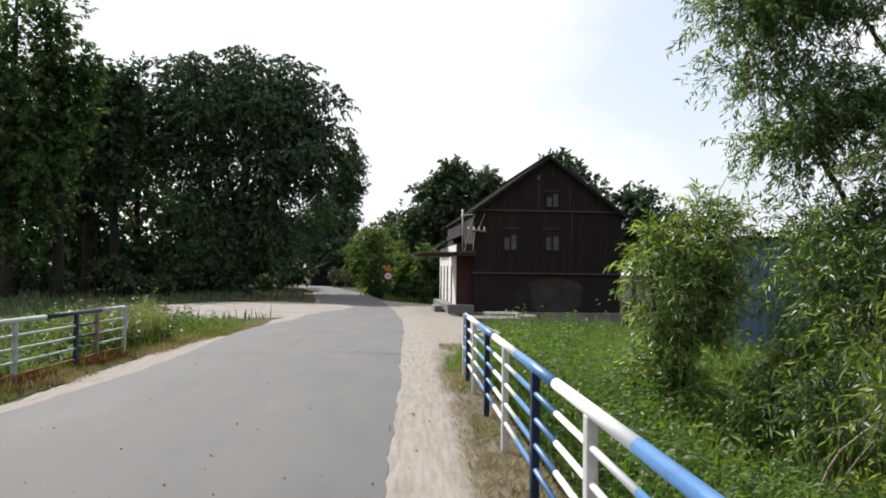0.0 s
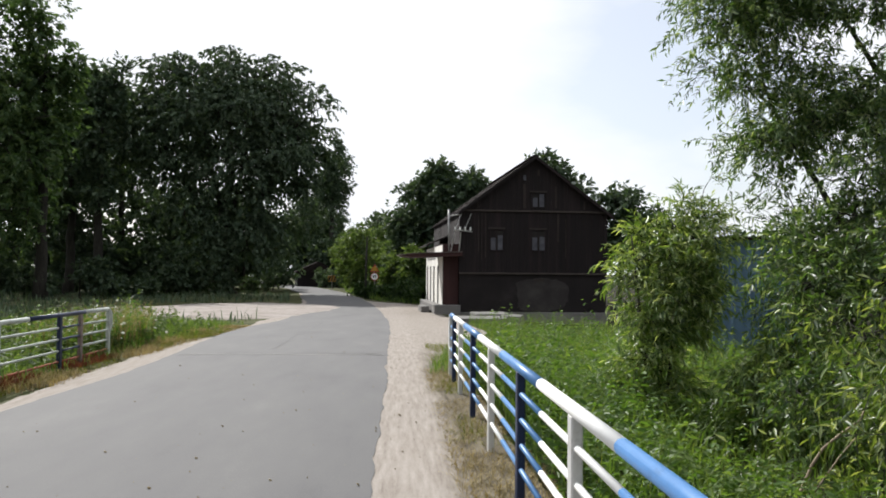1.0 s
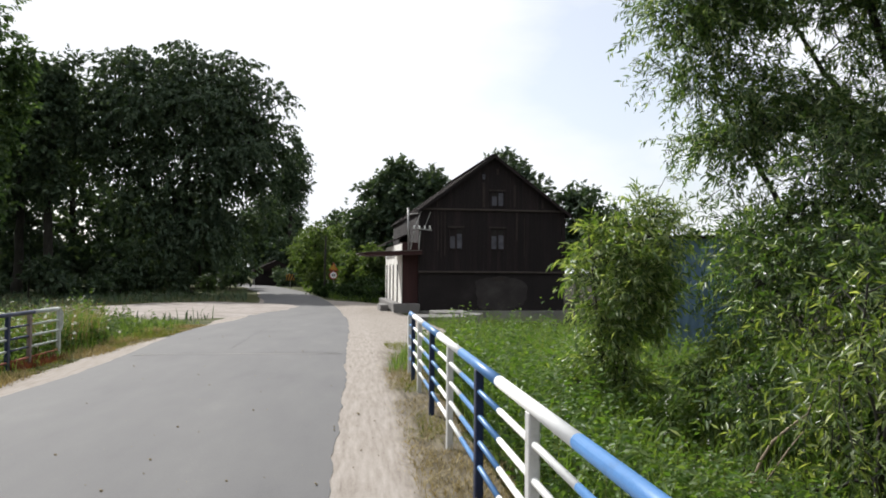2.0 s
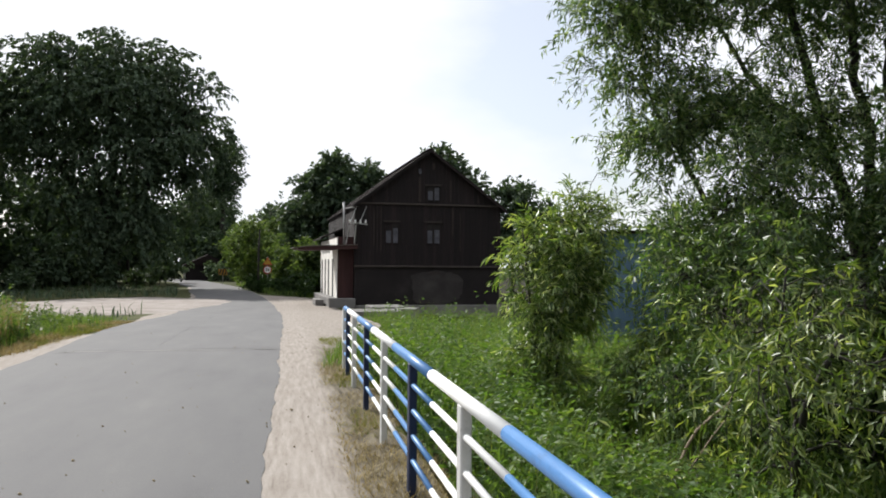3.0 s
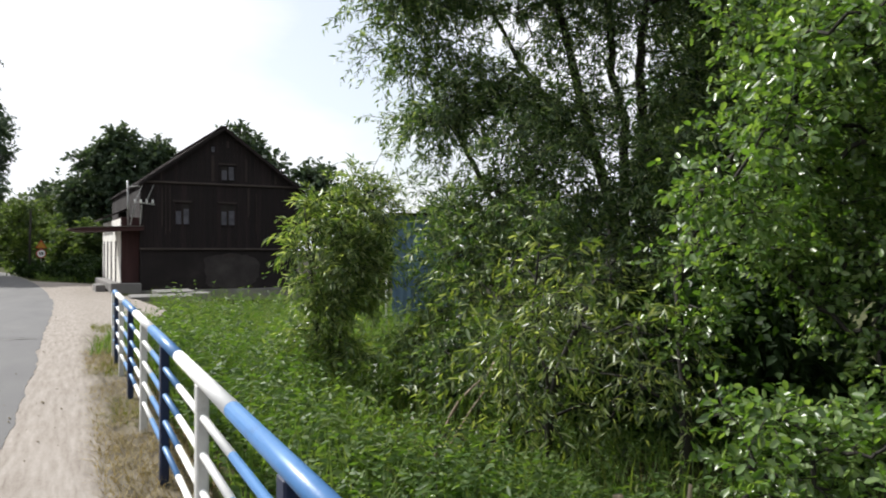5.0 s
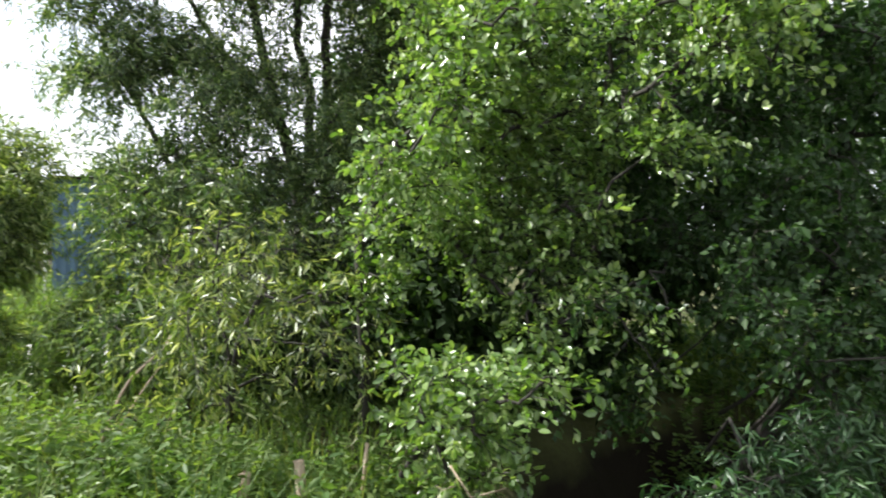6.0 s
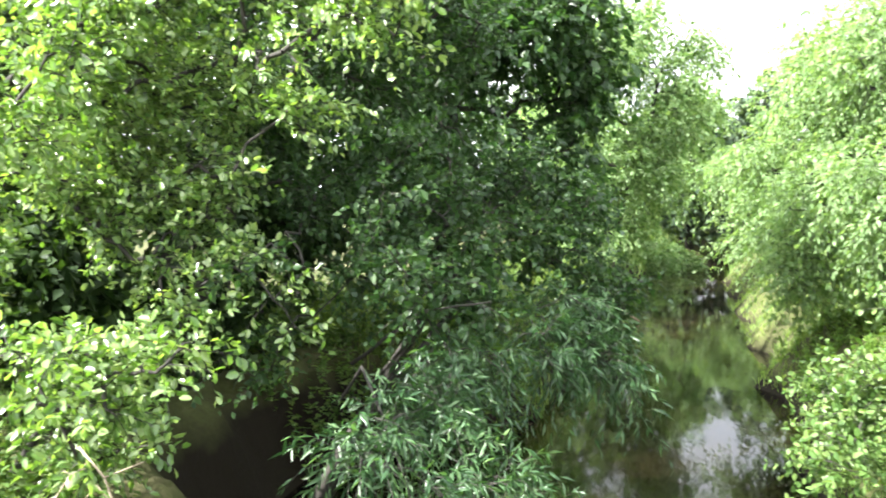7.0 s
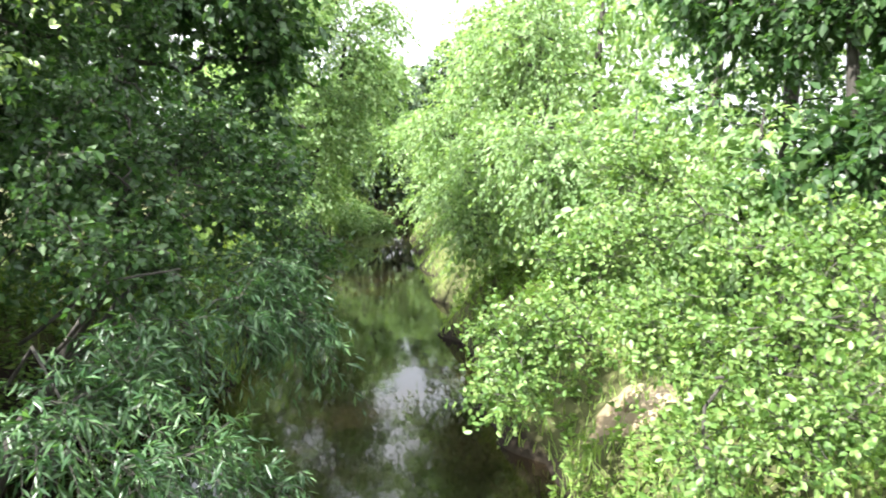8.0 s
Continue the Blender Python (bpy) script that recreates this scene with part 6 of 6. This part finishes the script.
def window(x0, x1, z0, z1, y, panes):
    """Frame, two casements with pale curtains behind glass."""
    wdw = part("window", Geo().box(x0 - 0.02, x1 + 0.02, y + 0.005, y + 0.03, z0 - 0.02, z1 + 0.02), M_DARK, house, "small two-pane window")
    fr = Geo()
    t = 0.055
    fr.box(x0 - t, x0, y - 0.03, y, z0 - t, z1 + t).box(x1, x1 + t, y - 0.03, y, z0 - t, z1 + t)
    fr.box(x0, x1, y - 0.03, y, z1, z1 + t).box(x0, x1, y - 0.03, y, z0 - t, z0).box((x0 + x1) / 2 - 0.025, (x0 + x1) / 2 + 0.025, y - 0.028, y, z0, z1)
    part("frame", fr, M_BOARD, wdw)
    part("lintel", Geo().box(x0 - 0.12, x1 + 0.12, y - 0.07, y - 0.001, z1 + t + 0.003, z1 + t + 0.09), M_TRIM, wdw)
    half = (x1 - x0) / 2 - 0.03
    for k, (a, b, za, zb) in enumerate(panes):
        xa = x0 + 0.005 + k * (half + 0.055)
        part("curtain", Geo().box(xa + half * a, xa + half * b, y - 0.002, y + 0.003, z0 + (z1 - z0) * za, z0 + (z1 - z0) * zb), M_CURTAIN, wdw, "pale grey curtain")
    return wdw


window(1.47, 2.05, 2.68, 3.62, -0.04, ((0.0, 0.9, 0.0, 0.62), (0.1, 1.0, 0.0, 0.75)))
window(3.50, 4.12, 2.68, 3.62, -0.04, ((0.05, 0.9, 0.0, 0.66), (0.1, 1.0, 0.0, 0.70)))
window(3.50, 4.08, 4.78, 5.42, -0.09, ((0.05, 0.95, 0.0, 0.7), (0.1, 1.0, 0.0, 0.98)))
# pale panel stands for light in a small hole of the boards
part("gable_lit_hole", Geo().box(3.05, 3.18, -0.112, -0.076, 6.06, 6.3), M_CURTAIN, house, "small lit hole high in the gable, drawn as a pale panel")
part("wall_vent", Geo().box(3.6, 4.15, -0.03, 0.0, 1.16, 1.32), M_TRIM, house)
# roof of ribbed sheets, one slope at a time
for sgn in (-1, 1):
    rg = Geo()
    over, n_rib = 0.14 if sgn < 0 else 0.3, 40
    x_e = W / 2 + sgn * (W / 2 + over)
    slope = (APEX - EAVE) / (W / 2)
    z_e = EAVE - slope * over
    for k in range(n_rib):
        y0 = -0.35 + (D + 0.7) * k / n_rib
        y1 = y0 + (D + 0.7) / n_rib
        for a, b, up in ((y0, (y0 + y1) / 2 , 0.0), ((y0 + y1) / 2, y1, 0.018)):
            i = len(rg.v)
            rg.v += [(W / 2, a, APEX + up), (W / 2, b, APEX + up), (x_e, b, z_e + up), (x_e, a, z_e + up), (W / 2, a, APEX - 0.05), (W / 2, b, APEX - 0.05), (x_e, b, z_e - 0.05), (x_e, a, z_e - 0.05)]
            rg.f += [tuple(i + j for j in q) for q in ((0, 1, 2, 3), (4, 7, 6, 5), (0, 4, 5, 1), (2, 6, 7, 3), (0, 3, 7, 4), (1, 5, 6, 2))]
    part("roof", rg, M_ROOF, house, "dark brown ribbed tin roof slope")
    bg = Geo()
    bg.v = [(W / 2, -0.37, APEX + 0.03), (x_e, -0.37, z_e + 0.03), (x_e, -0.37, z_e - 0.13), (W / 2, -0.37, APEX - 0.13), (W / 2, -0.34, APEX + 0.03), (x_e, -0.34, z_e + 0.03), (x_e, -0.34, z_e - 0.13), (W / 2, -0.34, APEX - 0.13)]
    bg.f = [(0, 1, 2, 3), (4, 7, 6, 5), (0, 4, 5, 1), (2, 6, 7, 3), (1, 5, 6, 2), (0, 3, 7, 4)]
    part("bargeboard", bg, M_BOARD, house)
part("ridge_cap", Geo().box(W / 2 - 0.14, W / 2 + 0.14, -0.37, D + 0.35, APEX + 0.005, APEX + 0.05), M_ROOF, house)
# low annex with the limewashed side
annex = part("annex", Geo().box(-0.78, -0.036, 0.35, 8.6, -0.6, 2.95), M_REDWOOD, house, "red-brown boarded lean-to annex")
part("limewashed_wall", Geo().box(-0.82, -0.785, 0.4, 8.6, -0.3, 2.9), M_LIME, annex, "limewashed side wall, bright in the sun")
for y in (1.9, 3.9, 5.6, 7.4):
    part("door_gap", Geo().box(-0.835, -0.823, y, y + 0.55, 0.0, 1.9), M_BOARD, annex, "narrow brown door")
rg = Geo().prism([(-1.25, 2.95), (-0.03, 3.5), (-0.03, 3.58), (-1.25, 3.03)], "y", 4.2, 8.9)
part("annex_roof", rg, M_ROOF, annex, "lean-to tin roof")
# canopy over the loading dock
can = part("canopy", Geo().prism([(-2.85, 2.36), (-2.4, 2.28), (0.05, 2.36), (0.05, 2.54), (-2.4, 2.44)], "y", -0.45, 2.6), M_REDWOOD, house, "flat wooden canopy over the loading dock")
part("canopy_sheet", Geo().prism([(-2.9, 2.385), (-2.4, 2.446), (0.05, 2.546), (0.05, 2.575), (-2.4, 2.475), (-2.9, 2.41)], "y", -0.5, 2.65), M_CANOPY, can, "weathered grey edge of the canopy")
part("loading_dock", Geo().box(-1.25, 0.0, -0.3, 8.0, -0.7, 0.02), M_CONCRETE, house, "pale concrete loading dock", bevel=0.03)
part("dock_step", Geo().box(-1.75, -1.36, 1.2, 3.0, -0.6, -0.1), M_CONCRETE, house, bevel=0.02)
# power mast and insulators on the corner
mast = part("power_mast", Geo().tube([(-0.52, 0.15, 2.55), (-0.55, 0.12, 4.6)], 0.045, 8), M_STEEL, house, "grey steel electricity mast", True)
part("bracket", Geo().tube([(-0.53, 0.15, 4.3), (-0.02, -0.03, 4.35)], 0.025, 6), M_STEEL, mast)
cross = part("insulator_bracket", Geo().tube([(-0.35, -0.25, 3.62), (0.55, -0.25, 3.52)], 0.035, 6), M_STEEL, house, "steel bracket with insulators")
for x in (-0.3, -0.05, 0.2, 0.45):
    part("insulator", Geo().tube([(x, -0.25, 3.58), (x, -0.25, 3.63), (x, -0.25, 3.68), (x, -0.25, 3.74)], [0.03, 0.055, 0.03, 0.045], 8), M_WHITE, cross, "white porcelain insulator", True)
for x, dx in ((-0.25, 0.28), (0.2, 0.3)):
    part("stay", Geo().tube([(x, -0.2, 3.66), (x + dx, -0.15, 4.4)], 0.022, 5), M_STEEL, cross)
part("stay", Geo().tube([(-0.3, -0.2, 3.5), (-0.45, -0.05, 2.6)], 0.03, 5), M_STEEL, cross)
part("stay", Geo().tube([(0.0, -0.2, 3.5), (-0.05, -0.05, 2.6)], 0.03, 5), M_STEEL, cross)

# concrete slabs lying before the house
for k, (x, y, a, w, d, h) in enumerate(((4.3, 33.0, 12, 1.5, 0.9, 0.16), (5.2, 32.6, -20, 0.9, 0.7, 0.2), (3.6, 31.0, 5, 2.2, 0.9, 0.1))):
    sl = new("concrete_slab", bevelled(Geo().box(-w / 2, w / 2, -d / 2, d / 2, -0.3, h).mesh("concrete_slab", M_CONCRETE), 0.02))
    sl.matrix_world = pose(x, y, gz(x, y) + 0.12, 4, 0, a)
    tagged(sl, "pale broken concrete slab lying in the grass", "slab", "slabs before the house")

# blue shed with its post
shed = thing("blue_shed", pose(8.3, 19.4, gz(8.3, 19.4), 0, 0, -24), "blue sheet-metal shed behind the willows", "shed")
for k in range(10):
    x = k * 0.2
    part("rib", Geo().box(x, x + 0.1, -0.03, 0.0, 0.15, 3.0), M_BLUESHED, shed)
part("body", Geo().box(0, 2.0, 0.001, 2.4, -0.1, 3.0), M_BLUESHED, shed)
part("roof", Geo().box(-0.1, 2.1, -0.15, 2.5, 3.003, 3.07), M_ROOF, shed)
post = new("fence_post", Geo().tube([(0, 0, -0.2), (0, 0, 0.9), (0.01, 0, 1.5)], 0.035, 8).mesh("fence_post", M_WHITE, True))
post.matrix_world = pose(7.9, 18.8, gz(7.9, 18.8))
tagged(post, "thin white post in the grass before the shed", "post")

# warning sign and speed sign by the road
x, y = -1.4, 62.4
sign = thing("road_sign", pose(x, y, gz(x, y), 0, 0, 2), "yellow warning triangle above a round red-rimmed sign", "road sign")
part("pole", Geo().tube([(0, 0, -0.2), (0, 0, 2.62)], 0.03, 8), M_STEEL, sign, "", True)
part("triangle_rim", Geo().prism([(-0.38, 1.97), (0.38, 1.97), (0, 2.62)], "y", -0.045, -0.03), M_REDSIGN, sign, "red-edged triangle")
part("triangle", Geo().prism([(-0.28, 2.03), (0.28, 2.03), (0, 2.5)], "y", -0.052, -0.046), M_YELLOW, sign, "yellow triangle face")
disc = [(0.33 * math.cos(2 * math.pi * k / 28), 1.6 + 0.33 * math.sin(2 * math.pi * k / 28)) for k in range(28)]
part("disc_rim", Geo().prism(disc, "y", -0.045, -0.03), M_REDSIGN, sign, "red ring")
part("disc", Geo().prism([(a * 0.78, 1.6 + (b - 1.6) * 0.78) for a, b in disc], "y", -0.052, -0.046), M_WHITE, sign, "white sign face")
part("symbol", Geo().box(-0.12, -0.03, -0.058, -0.053, 1.5, 1.71).box(0.03, 0.12, -0.058, -0.053, 1.5, 1.71), M_BLACK, sign, "black bars on the sign")
x, y = -6.1, 78.4
chev = thing("bend_marker", pose(x, y, gz(x, y)), "black and yellow bend marker board at the roadside", "road sign")
part("pole", Geo().tube([(0, 0, -0.2), (0, 0, 1.6)], 0.03, 8), M_STEEL, chev)
part("board", Geo().box(-0.4, 0.4, -0.05, -0.03, 0.95, 1.55), M_YELLOW, chev)
for k in range(3):
    part("stripe", Geo().prism([(-0.38 + k * 0.26, 0.98), (-0.24 + k * 0.26, 0.98), (-0.1 + k * 0.26, 1.52), (-0.24 + k * 0.26, 1.52)], "y", -0.056, -0.051), M_BLACK, chev)
x, y = -1.9, 57.4
pole = new("utility_pole", Geo().tube([(0, 0, -0.3), (0, 0, 2.5), (0.05, 0, 4.6)], [0.09, 0.08, 0.06], 9).mesh("utility_pole", M_BARK, True))
pole.matrix_world = pose(x, y, gz(x, y))
tagged(pole, "dark wooden pole among the bushes", "pole")
# far yard beyond the bend
x, y = -14.4, 95.4
wall = new("white_wall", Geo().box(-1.25, 1.25, -0.1, 0.1, -0.3, 0.55).mesh("white_wall", M_LIME))
wall.matrix_world = pose(x, y, gz(x, y))
tagged(wall, "low white wall shining at the end of the road", "wall")
x, y = -9.5, 98.4
barn = thing("far_barn", pose(x, y, gz(x, y), 0, 0, 10), "dark red-brown barn half hidden behind the trees", "barn")
part("wall", Geo().box(-2.6, 2.6, 0, 5, -0.3, 1.9), M_BOARD, barn)
part("roof", Geo().prism([(-3.0, 1.8), (3.0, 1.8), (0.0, 3.2)], "y", -0.3, 5.3), M_ROOF, barn)

# ---- small things on the bank ----
for k, (x, y, z, r, h, a) in enumerate(((3.57, 4.62, -0.16, 0.045, 0.9, 3), (3.87, 4.42, -0.10, 0.04, 0.95, -4), (4.17, 4.06, 0.03, 0.016, 0.95, 6))):
    st = new("stake", Geo().tube([(0, 0, -h), (0.01, 0, -h * 0.5), (0.0, 0.01, 0)], [r * 1.05, r, r * 0.92], 9).mesh("stake", M_DEADWOOD, True))
    st.matrix_world = pose(x, y, z, a, a * 0.5, 0)
    tagged(st, "weathered wooden stake in the river bank", "stake", "stakes in the bank")
db = Geo()
db.tube([(3.05, 5.95, -0.6), (3.3, 5.99, -0.02), (3.38, 5.99, 0.16), (3.47, 5.99, 0.29), (3.58, 5.94, 0.41), (3.70, 5.91, 0.51), (3.78, 5.95, 0.60)], [0.013, 0.013, 0.012, 0.011, 0.010, 0.008, 0.005], 7)
db.tube([(3.25, 6.0, -0.3), (3.45, 6.0, 0.02), (3.60, 6.0, 0.22), (3.76, 6.0, 0.40)], [0.007, 0.007, 0.006, 0.003], 6)
tagged(new("dead_branch", db.mesh("dead_branch", M_DEADWOOD, True)), "bare dead branch leaning out of the herbs", "branch")
tw = Geo()
tw.tube([(3.72, 3.23, -0.30), (3.85, 3.20, -0.11), (3.92, 3.17, -0.01), (4.00, 3.09, 0.02)], [0.0070, 0.0057, 0.0045, 0.0032], 6)
tw.tube([(3.98, 3.17, 0.12), (4.02, 3.04, -0.05), (4.00, 2.96, -0.20), (3.92, 2.92, -0.41)], [0.0080, 0.0066, 0.0051, 0.0037], 6)
tw.tube([(4.02, 3.04, -0.05), (4.09, 2.96, -0.02), (4.15, 2.89, 0.01)], [0.0060, 0.0049, 0.0038], 6)
tw.tube([(4.00, 3.11, 0.05), (3.93, 3.16, -0.02), (3.90, 3.20, 0.01)], [0.0050, 0.0041, 0.0032], 6)
tw.tube([(4.00, 2.96, -0.20), (3.98, 3.06, -0.08), (3.93, 3.09, -0.14)], [0.0050, 0.0041, 0.0032], 6)
tagged(new("dead_branch", tw.mesh("dead_branch", M_DEADWOOD, True)), "pale bare twigs below the alder leaves on the bank", "branch")
dw = Geo()
dw.tube([(20.6, 1.5, -1.45), (21.0, 1.0, -1.35), (21.5, 0.5, -1.5), (21.9, 0.05, -1.8)], [0.05, 0.045, 0.04, 0.025], 7)
dw.tube([(20.9, 1.1, -1.4), (21.3, 0.9, -1.1), (21.6, 0.6, -0.95)], [0.03, 0.025, 0.012], 6)
tagged(new("dead_branch", dw.mesh("dead_branch", M_DEADWOOD, True)), "pale fallen branch reaching from the bank into the water", "branch")
